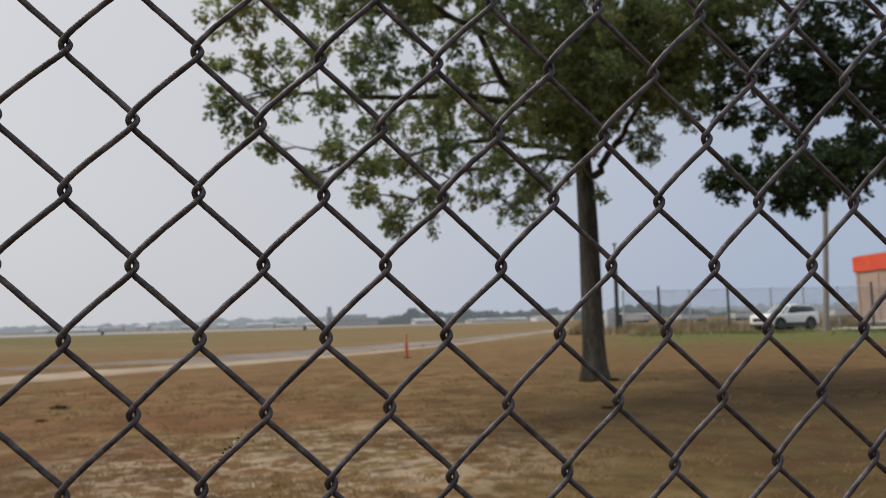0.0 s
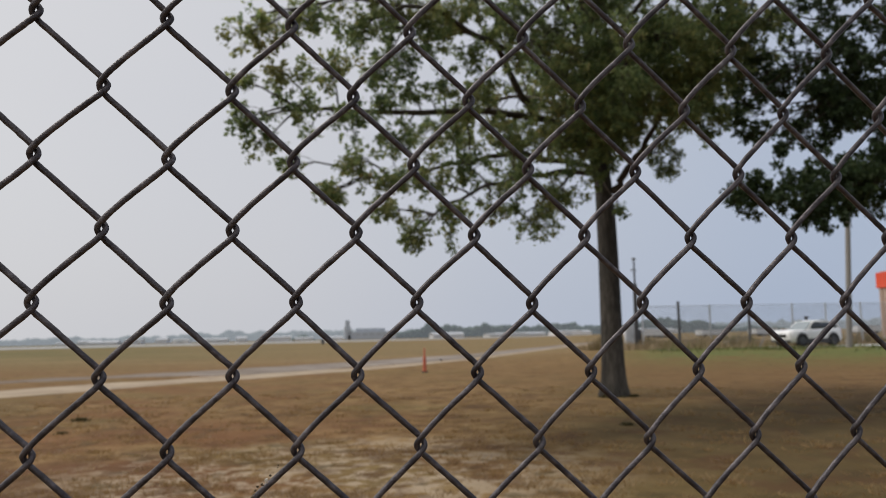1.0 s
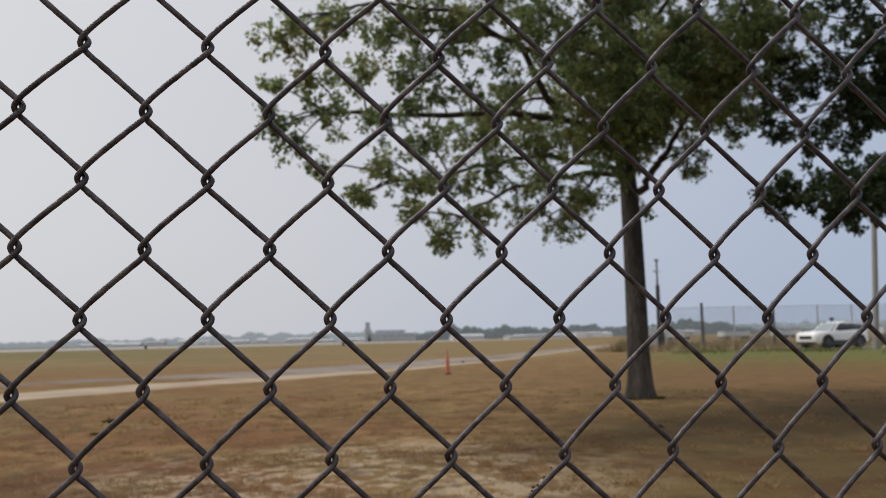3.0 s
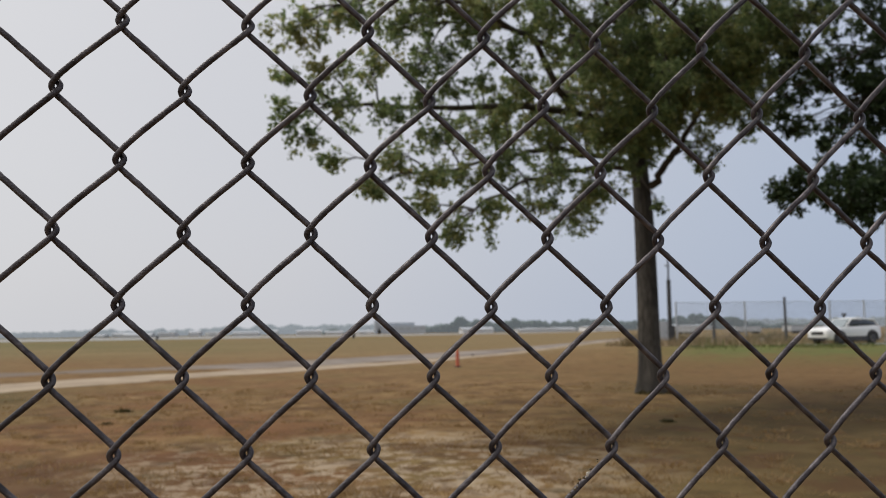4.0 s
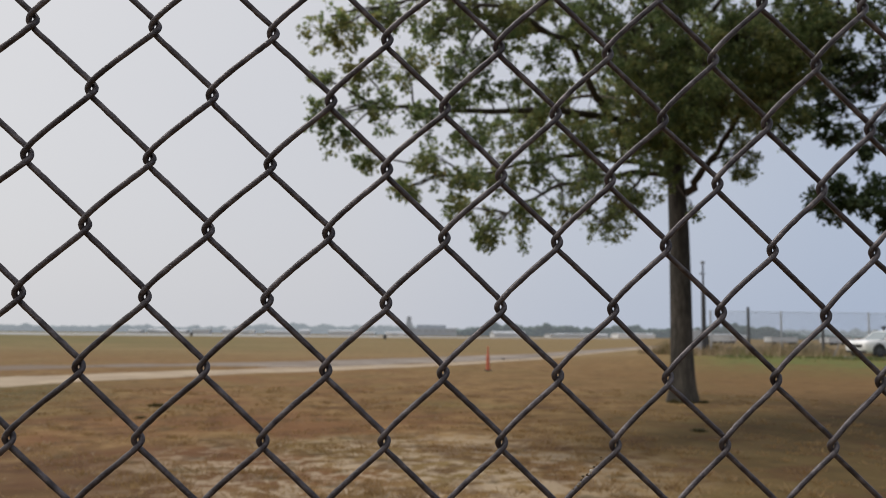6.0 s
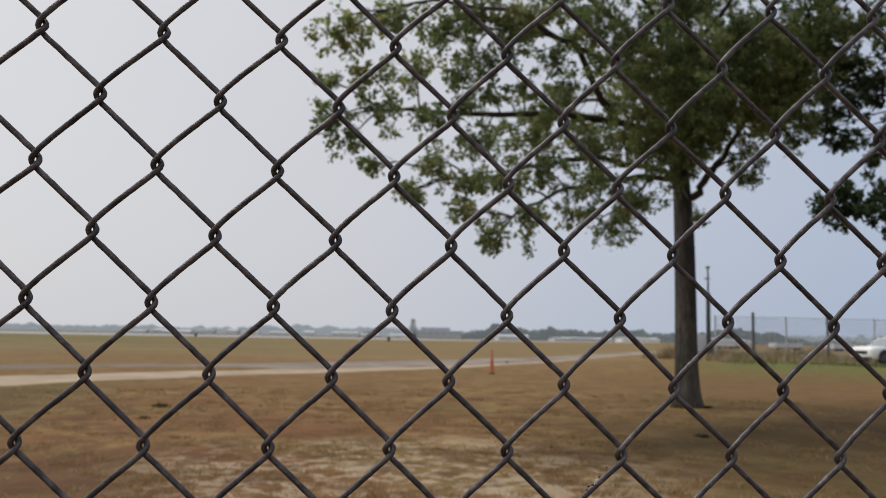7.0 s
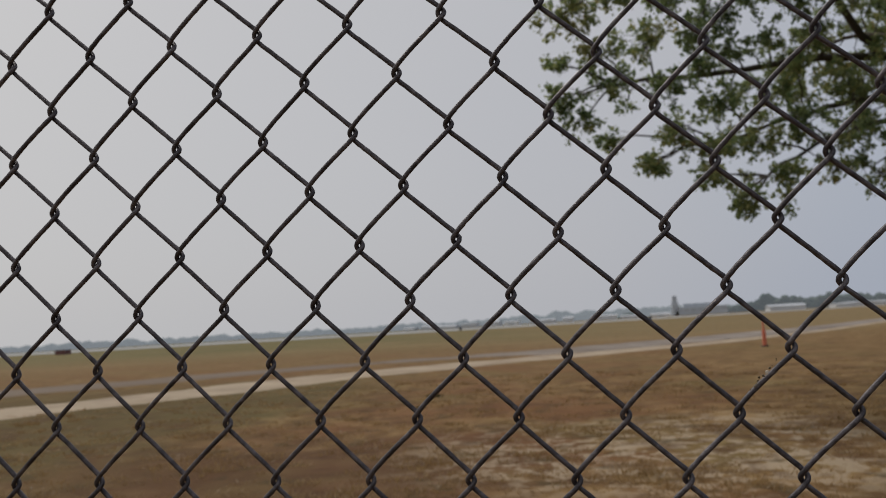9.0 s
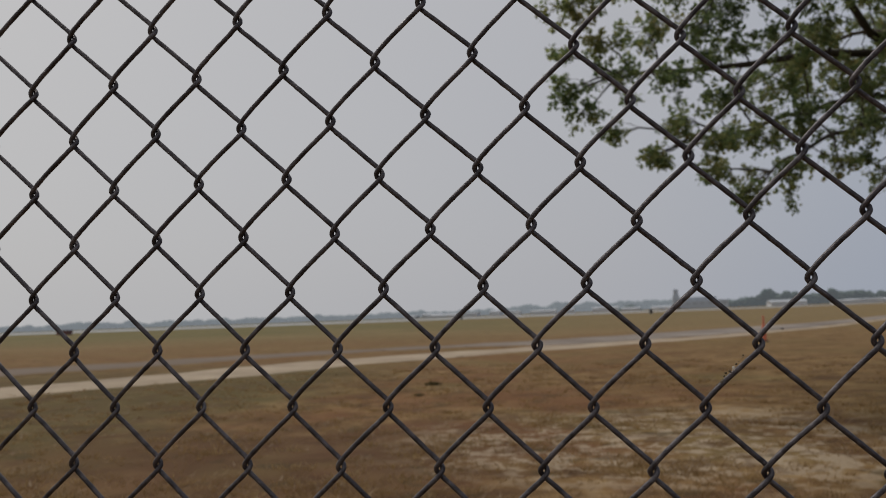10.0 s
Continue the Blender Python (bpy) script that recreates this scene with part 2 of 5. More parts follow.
# towards one end the old asphalt is overgrown and silted with brown earth
tx = M_TAXI.node_tree
tx_co = tx.nodes.new("ShaderNodeTexCoord")
tx_sep = tx.nodes.new("ShaderNodeSeparateXYZ")
tx.links.new(tx_co.outputs["Object"], tx_sep.inputs[0])
tx_noise = node(tx, "ShaderNodeTexNoise", Scale=0.35, Detail=4.0)
tx.links.new(tx_co.outputs["Object"], tx_noise.inputs["Vector"])
tx_add = tx.nodes.new("ShaderNodeMath")
tx_add.operation = "MULTIPLY_ADD"
tx_add.inputs[1].default_value = 14.0
tx.links.new(tx_noise.outputs["Fac"], tx_add.inputs[0])
tx.links.new(tx_sep.outputs[0], tx_add.inputs[2])
tx_range = node(tx, "ShaderNodeMapRange", **{"From Min": 8.0, "From Max": -4.0, "To Max": 0.9})
tx.links.new(tx_add.outputs[0], tx_range.inputs["Value"])
tx_mix = tx.nodes.new("ShaderNodeMix")
tx_mix.data_type = "RGBA"
tx_mix.inputs[7].default_value = (0.135, 0.095, 0.062, 1)
tx_base = tx.nodes["Principled BSDF"].inputs["Base Color"]
tx.links.new(tx_base.links[0].from_socket, tx_mix.inputs[6])
tx.links.new(tx_range.outputs[0], tx_mix.inputs[0])
tx.links.new(tx_mix.outputs[2], tx_base)
M_CONCRETE = surface("runway_concrete", [(0.3, (0.36, 0.36, 0.36)), (0.7, (0.46, 0.46, 0.46))], scale=0.05, fine=1.0, rough=0.9, bump=0)
M_APRON = surface("weathered_runway", [(0.3, (0.25, 0.255, 0.25)), (0.7, (0.34, 0.34, 0.34))], scale=0.02, fine=0.4, rough=0.9, bump=0)
M_WIRE = surface("weathered_brown_wire", [(0.30, (0.0255, 0.021, 0.0235)), (0.47, (0.054, 0.0465, 0.051)), (0.60, (0.097, 0.085, 0.090)), (0.78, (0.155, 0.139, 0.142))], scale=110, fine=950, rough=0.42, metal=0.45, bump=0.4, depth=0.0011, spec=0.5, grain=0.5)
M_BARK = surface("grey_brown_bark", [(0.3, (0.026, 0.024, 0.021)), (0.52, (0.060, 0.054, 0.046)), (0.72, (0.125, 0.113, 0.096))], scale=3, fine=22, rough=0.95, bump=1.0, depth=0.05, stretch=(1, 1, 0.2), grain=0.6)
M_TWIG = surface("dark_twig_bark", [(0.3, (0.045, 0.037, 0.03)), (0.7, (0.09, 0.075, 0.06))], scale=4, fine=40, rough=0.95, bump=0.4)
M_LEAF = leafy("olive_oak_leaf", [(0.14, (0.074, 0.116, 0.053)), (0.38, (0.150, 0.206, 0.086)), (0.60, (0.245, 0.305, 0.122)), (0.80, (0.36, 0.37, 0.145)), (0.99, (0.47, 0.32, 0.135))], thin=0.58, rust=0.38)
M_LEAF2 = leafy("dark_green_leaf", [(0.2, (0.028, 0.048, 0.020)), (0.55, (0.050, 0.080, 0.031)), (0.9, (0.095, 0.122, 0.045))], thin=0.25)
M_STRAW = leafy("straw_blades", [(0.2, (0.16, 0.098, 0.041)), (0.5, (0.29, 0.185, 0.08)), (0.85, (0.45, 0.325, 0.165))], scale=1.7, thin=0.45, each=0.16)
M_ORANGE = surface("orange_plastic", [(0.3, (0.50, 0.12, 0.065)), (0.7, (0.60, 0.17, 0.095))], scale=6, fine=60, rough=0.5, bump=0.1)
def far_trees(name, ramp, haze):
    """Leaf masses with a kilometre of lit haze mixed in as emission: a far backdrop."""
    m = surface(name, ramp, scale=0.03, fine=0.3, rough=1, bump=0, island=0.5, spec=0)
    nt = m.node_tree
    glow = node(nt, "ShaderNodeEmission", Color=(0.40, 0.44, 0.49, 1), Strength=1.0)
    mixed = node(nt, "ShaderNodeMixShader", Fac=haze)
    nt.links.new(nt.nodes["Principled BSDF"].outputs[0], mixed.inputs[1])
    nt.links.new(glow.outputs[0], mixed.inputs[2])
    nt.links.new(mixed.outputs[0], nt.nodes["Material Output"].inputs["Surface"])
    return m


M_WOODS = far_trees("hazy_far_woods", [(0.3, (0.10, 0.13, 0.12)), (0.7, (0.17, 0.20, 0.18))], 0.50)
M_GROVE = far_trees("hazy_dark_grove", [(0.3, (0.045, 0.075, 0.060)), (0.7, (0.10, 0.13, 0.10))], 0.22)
M_WHITE = surface("white_sheet_metal", [(0.3, (0.72, 0.73, 0.75)), (0.7, (0.80, 0.80, 0.81))], scale=0.2, fine=3, rough=0.6, bump=0.1)
# distance haze put into the base colours: pale bluish walls, windows nearly as pale
M_TERMINAL = surface("hazy_grey_blue_plaster", [(0.3, (0.43, 0.47, 0.52)), (0.7, (0.50, 0.54, 0.59))], scale=0.05, fine=0.8, rough=0.9, bump=0, spec=0.1)
M_FARWIN = surface("hazy_far_window", [(0.3, (0.36, 0.395, 0.44)), (0.7, (0.42, 0.45, 0.49))], scale=0.3, fine=3, rough=0.5, bump=0)
M_PALEPOST = surface("pale_galvanised_post", [(0.3, (0.46, 0.485, 0.52)), (0.7, (0.55, 0.575, 0.61))], scale=3, fine=40, rough=0.7, metal=0.2, bump=0.1)
M_MESH = surface("dull_zinc_mesh", [(0.3, (0.20, 0.215, 0.235)), (0.7, (0.27, 0.285, 0.305))], scale=3, fine=40, rough=0.7, metal=0.2, bump=0.1)
M_GREYB = surface("grey_cladding", [(0.3, (0.54, 0.565, 0.60)), (0.7, (0.64, 0.66, 0.69))], scale=0.1, fine=2, rough=0.8, bump=0.1)
M_ROOF = surface("grey_sheet_roof", [(0.3, (0.34, 0.36, 0.39)), (0.7, (0.44, 0.46, 0.49))], scale=0.1, fine=2, rough=0.7, bump=0.1)
M_TAN = surface("tan_block_wall", [(0.3, (0.40, 0.29, 0.24)), (0.7, (0.48, 0.36, 0.30))], scale=0.5, fine=12, rough=0.9, bump=0.3)
M_RED = surface("red_fascia", [(0.3, (0.70, 0.075, 0.035)), (0.7, (0.80, 0.11, 0.05))], scale=0.4, fine=10, rough=0.6, bump=0.1)
M_CARP = surface("white_car_paint", [(0.3, (0.74, 0.75, 0.76)), (0.7, (0.82, 0.82, 0.82))], scale=0.7, fine=30, rough=0.25, bump=0.02, spec=0.5)
M_BLACK = surface("black_rubber", [(0.3, (0.018, 0.018, 0.018)), (0.7, (0.035, 0.034, 0.033))], scale=5, fine=50, rough=0.85, bump=0.2)
M_GLASS = surface("dark_tinted_glass", [(0.3, (0.012, 0.014, 0.016)), (0.7, (0.02, 0.022, 0.025))], scale=1, fine=20, rough=0.06, bump=0, spec=0.7)
M_SCREEN = surface("sky_reflecting_glass", [(0.3, (0.36, 0.41, 0.42)), (0.7, (0.44, 0.49, 0.50))], scale=1, fine=20, rough=0.05, metal=0.6, bump=0)
M_RIM = surface("dark_grey_alloy", [(0.3, (0.07, 0.07, 0.075)), (0.7, (0.13, 0.13, 0.135))], scale=8, fine=60, rough=0.35, metal=0.9, bump=0.05)
M_LAMP = surface("clear_lamp_lens", [(0.3, (0.6, 0.62, 0.64)), (0.7, (0.75, 0.76, 0.78))], scale=10, fine=60, rough=0.15, bump=0.1)
M_TAIL = surface("red_lamp_lens", [(0.3, (0.35, 0.02, 0.02)), (0.7, (0.5, 0.03, 0.03))], scale=10, fine=60, rough=0.2, bump=0.1)
M_POLE = surface("weathered_pole_wood", [(0.3, (0.19, 0.175, 0.165)), (0.7, (0.29, 0.27, 0.255))], scale=1.5, fine=18, rough=0.95, bump=0.5, stretch=(1, 1, 0.1))
M_STEEL = surface("galvanised_steel", [(0.3, (0.24, 0.25, 0.265)), (0.7, (0.33, 0.34, 0.355))], scale=3, fine=40, rough=0.6, metal=0.3, bump=0.1)
M_DARKM = surface("dark_painted_metal", [(0.3, (0.04, 0.04, 0.045)), (0.7, (0.07, 0.07, 0.075))], scale=3, fine=30, rough=0.6, bump=0.1)
M_POST = surface("grey_painted_post", [(0.3, (0.085, 0.088, 0.095)), (0.7, (0.125, 0.128, 0.135))], scale=3, fine=30, rough=0.7, bump=0.1)
M_ROCK = surface("pale_rubble_stone", [(0.3, (0.22, 0.19, 0.16)), (0.7, (0.42, 0.37, 0.31))], scale=1.2, fine=12, rough=0.95, bump=0.6, depth=0.05)
M_WEED = leafy("dark_weed", [(0.2, (0.05, 0.048, 0.02)), (0.8, (0.11, 0.09, 0.04))])
M_FLUFF = surface("pale_seed_fluff", [(0.3, (0.5, 0.45, 0.38)), (0.7, (0.8, 0.77, 0.7))], scale=300, fine=2000, rough=1, bump=0.2, depth=0.0005)
M_CRUMB = surface("dry_husk", [(0.3, (0.09, 0.075, 0.05)), (0.7, (0.22, 0.18, 0.12))], scale=300, fine=2000, rough=1, bump=0.2, depth=0.0005)


# ---------------------------------------------------------------- mesh tools
def quads(name, V, F, material, smooth=True):
    """A mesh from arrays of points and of equal-sided faces."""
    V, F = np.asarray(V, np.float32), np.asarray(F, np.int32)
    me = bpy.data.meshes.new(name)
    n, k = F.shape
    me.vertices.add(len(V))
    me.vertices.foreach_set("co", V.ravel())
    me.loops.add(n * k)
    me.loops.foreach_set("vertex_index", F.ravel())
    me.polygons.add(n)
    me.polygons.foreach_set("loop_start", np.arange(0, n * k, k, dtype=np.int32))
    me.polygons.foreach_set("use_smooth", np.full(n, smooth))
    me.update(calc_edges=True)
    me.materials.append(material)
    return me


def tube(points, radii, sides=8, ref=(1, 0, 0)):
    """Points and faces of a tube along a line of points; no caps."""
    p = np.asarray(points, float)
    r = np.broadcast_to(np.asarray(radii, float), (len(p),))
    t = np.gradient(p, axis=0)
    t /= np.linalg.norm(t, axis=1, keepdims=True) + 1e-12
    a = np.cross(t, ref)
    a /= np.linalg.norm(a, axis=1, keepdims=True) + 1e-12
    c = np.cross(t, a)
    ang = np.linspace(0, 2 * np.pi, sides, endpoint=False)
    ring = a[:, None] * np.cos(ang)[None, :, None] + c[:, None] * np.sin(ang)[None, :, None]
    V = (p[:, None] + ring * r[:, None, None]).reshape(-1, 3)
    i = np.arange(len(p) - 1)[:, None] * sides
    k = np.arange(sides)[None]
    k2 = (k + 1) % sides
    F = np.stack([i + k, i + k2, i + sides + k2, i + sides + k], -1).reshape(-1, 4)
    return V, F


def spline(knots, steps):
    """Catmull-Rom through the knots."""
    k = np.asarray(knots, float)
    q = np.vstack([2 * k[0] - k[1], k, 2 * k[-1] - k[-2]])
    t = np.arange(steps)[:, None] / steps
    out = []
    for a, b, c, d in zip(q[:-3], q[1:-2], q[2:-1], q[3:]):
        out.append(0.5 * (2 * b + (c - a) * t + (2 * a - 5 * b + 4 * c - d) * t**2 + (3 * b - a - 3 * c + d) * t**3))
    return np.vstack([*out, k[-1:]])


def joined(pieces):
    V, F, base = [], [], 0
    for v, f in pieces:
        V.append(v)
        F.append(f + base)
        base += len(v)
    return np.vstack(V), np.vstack(F)


def part(name, bm, material, parent, label=""):
    """Links a bmesh or a mesh as one object under a thing or a part; places are the world's."""
    if isinstance(bm, bmesh.types.BMesh):
        me = bpy.data.meshes.new(name)
        bm.to_mesh(me)
        bm.free()
        me.materials.append(material)
    else:
        me = bm
    ob = new(name, me)
    if parent is not None:
        ob.parent = parent
        ob.matrix_parent_inverse = Matrix.Translation(-world_place(parent))
    return tagged(ob, label)


def world_place(ob):
    v = Vector(ob.location)
    return v


def thing(name, place, label, category, group="", kind=""):
    e = new(name)
    e.location = place
    return tagged(e, label, category, group, kind)


def box(bm, lo, hi, bevel=0.0):
    """Adds a box between two corners."""
    m = Matrix.Translation([(a + b) / 2 for a, b in zip(lo, hi)]) @ Matrix.Diagonal([b - a for a, b in zip(lo, hi)] + [1])
    vs = bmesh.ops.create_cube(bm, size=1, matrix=m)["verts"]
    if bevel:
        es = list({e for v in vs for e in v.link_edges})
        bmesh.ops.bevel(bm, geom=es, offset=bevel, segments=2, affect="EDGES")
    return bm


def rod(bm, a, b, r1, r2=None, sides=12):
    a, b = Vector(a), Vector(b)
    m = Matrix.Translation((a + b) / 2) @ (b - a).to_track_quat("Z", "Y").to_matrix().to_4x4()
    bmesh.ops.create_cone(bm, cap_ends=True, segments=sides, radius1=r1, radius2=r1 if r2 is None else r2, depth=(b - a).length, matrix=m)
    return bm


def fresh():
    return bmesh.new()


# ---------------------------------------------------------------- ground
def smooth(v, a, b):
    t = np.clip((np.asarray(v, float) - a) / (b - a), 0, 1)
    return t * t * (3 - 2 * t)


def rise(x, y):
    """The height of the ground: level, with a low rise towards the road under the far fence."""
    x, y = np.asarray(x, float), np.asarray(y, float)
    d = np.hypot(x, y)
    az = np.arctan2(x, np.maximum(y, 0.01))
    up = 0.42 * smooth(d, 26, 50) * smooth(az, 0.22, 0.42) * smooth(y, 0, 20) * (1 - smooth(d, 120, 220))
    lumps = 0.02 * np.sin(x * 1.3 + 0.7 * y) * np.sin(y * 0.9 - 0.4 * x) * smooth(d, 3, 8) * (1 - smooth(d, 40, 60))
    return up + lumps


def make_ground():
    radii = np.concatenate([[0.0], 0.6 * 1.055 ** np.arange(168)])
    radii = np.append(radii[radii < 4600], 4700.0)
    n = 288
    ang = np.linspace(0, 2 * np.pi, n, endpoint=False)
    x, y = radii[1:, None] * np.sin(ang), radii[1:, None] * np.cos(ang)
    V = np.stack([x, y, rise(x, y)], -1).reshape(-1, 3)
    rings = len(radii) - 1
    i, k = np.arange(rings - 1)[:, None] * n, np.arange(n)[None]
    k2 = (k + 1) % n
    F = np.stack([i + k, i + n + k, i + n + k2, i + k2], -1).reshape(-1, 4)
    # the hub, closed with narrow four-sided wedges
    V = np.vstack([V, [[0, 0, 0]]])
    hub = len(V) - 1
    e = np.arange(0, n, 2)
    F = np.vstack([F, np.stack([np.full_like(e, hub), e, (e + 1) % n, (e + 2) % n], -1)])
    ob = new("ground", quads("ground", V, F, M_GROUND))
    ob.data.flip_normals() if ob.data.polygons[0].normal.z < 0 else None
    return tagged(ob, "dry straw-brown mown grass with bare patches", "ground", kind="structure")


make_ground()


def strip(name, near, far, material, label, category, lift, wobble, seed):
    """A band on the ground between two edge lines, with ragged borders."""
    rnd = np.random.default_rng(seed)
    a, b = spline(near, 24), spline(far, 24)
    n = len(a)
    wander = lambda k: np.convolve(rnd.normal(0, 1, n + k), np.ones(k) / k**0.5, "same")[:n]  # noqa: E731
    a = a + (wander(5) * wobble)[:, None] * np.array([0.6, 0.6])
    b = b + (wander(5) * wobble)[:, None] * np.array([0.6, 0.6])
    cross = np.linspace(0, 1, 9)[None, :, None]
    g = a[:, None] * (1 - cross) + b[:, None] * cross
    z = rise(g[..., 0], g[..., 1]) + lift * np.sin(np.pi * np.linspace(0.06, 0.94, 9))[None] ** 0.4
    z[:, 0] -= 0.03
    z[:, -1] -= 0.03
    V = np.concatenate([g, z[..., None]], -1).reshape(-1, 3)
    i, k = np.arange(n - 1)[:, None] * 9, np.arange(8)[None]
    F = np.stack([i + k, i + k + 1, i + 10 + k, i + 9 + k], -1).reshape(-1, 4)
    ob = new(name, quads(name, V, F, material))
    if ob.data.polygons[40].normal.z < 0:
        ob.data.flip_normals()
    return tagged(ob, label, category, kind="structure")


strip("dirt_track", [(-24, -4), (-18.5, 7), (-13.6, 15.5), (-10.3, 20.9), (-7.8, 25.8), (-4.6, 30.0), (-1.3, 33.6), (4.2, 39.8), (8.2, 46), (11.6, 51.2), (18, 62), (26, 74.5), (36, 89)],
      [(-27, -2), (-21, 9.5), (-16.3, 18.6), (-13.0, 25.6), (-10.0, 30.0), (-6.4, 33.6), (-2.6, 36.8), (3.0, 41.9), (7.4, 47.2), (10.9, 52.3), (17.2, 62.8), (25.2, 75.4), (35.2, 90)],
      M_DIRT, "pale dirt track worn through the dry grass", "dirt track", 0.03, 0.16, 3)
strip("taxiway", [(-46, 0), (-28, 14), (-18.5, 25.9), (-13, 33), (-8.3, 37.0), (-5.2, 37.6), (-2.5, 37.2), (3.1, 42.2), (7.5, 47.6), (11.0, 52.7), (17.3, 63.2), (25.3, 75.8), (35.3, 90.4)],
      [(-54, 4), (-34, 19), (-22.6, 29.4), (-16, 36.2), (-10.4, 39.6), (-6.2, 42.6), (-1.4, 47.6), (3.4, 53.2), (8.2, 59.4), (13.2, 65.4), (20, 76), (28.2, 87.5), (38, 101)],
      M_TAXI, "old brown-grey asphalt taxiway crossing the grass", "taxiway", 0.035, 0.22, 4)
strip("runway", [(-1500, 270), (-600, 270), (-200, 280), (0, 340), (160, 450)], [(-1500, 600), (-600, 600), (-200, 590), (0, 560), (160, 480)],
      M_APRON, "broad pale concrete runway far across the airfield", "runway", 0.05, 0.3, 5)
strip("road", [(29.5, 45.2), (33, 44.4), (38, 43.5), (48, 42), (70, 40)], [(29.0, 48.4), (33, 48.0), (38, 47.4), (48, 46.2), (70, 45)],
      M_CONCRETE, "narrow pale asphalt service road on the rise", "road", 0.03, 0.05, 6)


# ---------------------------------------------------------------- chain-link fence
MESH_W, MESH_H, WIRE_R, FENCE_Z = 0.0678, 0.0796, 0.00172, 1.55
FENCE_LEAN, FENCE_ROT = radians(0.57), radians(-0.66)


def jitter(i, j):
    """A small shift of one knuckle, the same for both wires that meet there."""
    v = noise.cell_vector(Vector((i * 1.37 + 0.5, j * 2.11 + 0.5, 3.5)))
    # the net has been pulled a little out of square, more so towards the top
    p, q = min(max(i, -15), 14) / 10, min(max(j, -5), 6) / 10
    sx = 0.13 + 0.34 * p - 7.32 * q - 3.34 * p * q - 0.6 * q * q - 0.4 * p**3 + 0.67 * p * p * q + 4.85 * p * q * q - 5.28 * q**3
    sz = -0.16 - 3.55 * q + 0.23 * p * p + 1.24 * p * q - 3.79 * q * q + 0.44 * p**3 + 0.4 * p * p * q + 4.56 * p * q * q + 1.92 * q**3
    return (v.x - 0.5) * 0.0009 + sx / 1000, (v.y - 0.5) * 0.0008, (v.z - 0.5) * 0.0009 + sz / 1000


def hung(p):
    """From the fence's own plane into the world."""
    x, y, z = p[:, 0], p[:, 1], p[:, 2]
    u = x * math.cos(FENCE_ROT) - z * math.sin(FENCE_ROT)
    w = x * math.sin(FENCE_ROT) + z * math.cos(FENCE_ROT)
    return np.stack([u, y * math.cos(FENCE_LEAN) - math.sin(FENCE_LEAN) * w, FENCE_Z + w * math.cos(FENCE_LEAN) + y * math.sin(FENCE_LEAN)], -1)


def zigzag(i, lo, hi, steps, sides):
    """One wire between knuckle columns i and i + 1: a flattened spiral, rising strands in front, falling ones behind."""
    d, half, tall = 0.0019, 0.0022, 0.0046
    knots = []
    for j in range(lo, hi):
        left = (i + j) % 2 == 0
        c = i if left else i + 1
        s = 1 if left else -1
        jx, jy, jz = jitter(c, j)
        x, z = c * MESH_W / 2 + jx, j * MESH_H / 2 + jz
        knots += [(x + s * 0.0007, jy + s * d, z - tall), (x - s * half, jy, z), (x + s * 0.0007, jy - s * d, z + tall)]
        # the strand on to the next knuckle, bowed a little
        n2 = i + 1 if left else i
        kx, _, kz = jitter(n2, j + 1)
        nx, nz = n2 * MESH_W / 2 + kx, (j + 1) * MESH_H / 2 + kz
        ex, ez, fx, fz = x + s * 0.0007, z + tall, nx - s * 0.0007, nz - tall
        for f, bow in ((0.2, 0.00042), (0.5, 0.0004), (0.8, 0.0001)):
            bow *= 1 if left else 0.1
            knots.append((ex + (fx - ex) * f - s * bow, jy - s * d * 1.05, ez + (fz - ez) * f + bow))
    V, F = tube(hung(spline(knots, steps)), WIRE_R, sides)
    if sides > 6:
        # a flaking coat: the skin is pitted and lumpy
        c = V.reshape(-1, sides, 3).mean(1, keepdims=True)
        lump = 1 + np.random.default_rng(i + 900).normal(0, 0.04, (len(c), sides, 1))
        V = (c + (V.reshape(-1, sides, 3) - c) * lump).reshape(-1, 3)
    return V, F


fence = thing("chain_link_fence", (0, 0, 0), "dark brown coated chain-link fence standing in dry grass", "fence")
for i in range(-70, 70):
    close = -24 <= i <= 22
    V, F = zigzag(i, -39, 16, 4 if close else 1, 8 if close else 5)
    part("wire", quads("wire", V, F, M_WIRE), M_WIRE, fence)

# a scrap of seed fluff and husks caught on one strand
fluff = thing("caught_seed_fluff", (0.052, -0.006, 1.452), "scrap of pale seed fluff and husks caught on wire", "debris")
rnd = random.Random(4)
for k in range(15):
    bm = fresh()
    f = k / 14
    at = Vector((0.0440 + 0.0155 * f, -0.0035 - rnd.random() * 0.001, 1.4445 + 0.0165 * f)) + Vector((rnd.uniform(-1, 0.4), 0, rnd.uniform(-0.4, 1))) * 0.0018
    bmesh.ops.create_icosphere(bm, subdivisions=1, radius=0.0008 if k == 9 else rnd.uniform(0.0004, 0.0009), matrix=Matrix.Translation(at) @ pose(0, 0, 0, rnd.uniform(0, 90), rnd.uniform(0, 90), 0) @ Matrix.Diagonal((1, 0.5, 1.5, 1)))
    for v in bm.verts:
        v.co += noise.noise_vector(v.co * 900) * 0.0004
    part("fluff" if k == 9 else "husk", bm, M_FLUFF if k in (8, 9) else M_CRUMB, fluff)

# ---------------------------------------------------------------- trees
LEAF = np.array([(0, 0), (0.25, 0.20), (0.14, 0.36), (0.40, 0.56), (0.20, 0.72), (0, 1), (-0.20, 0.72), (-0.40, 0.56), (-0.14, 0.36), (-0.25, 0.20)])


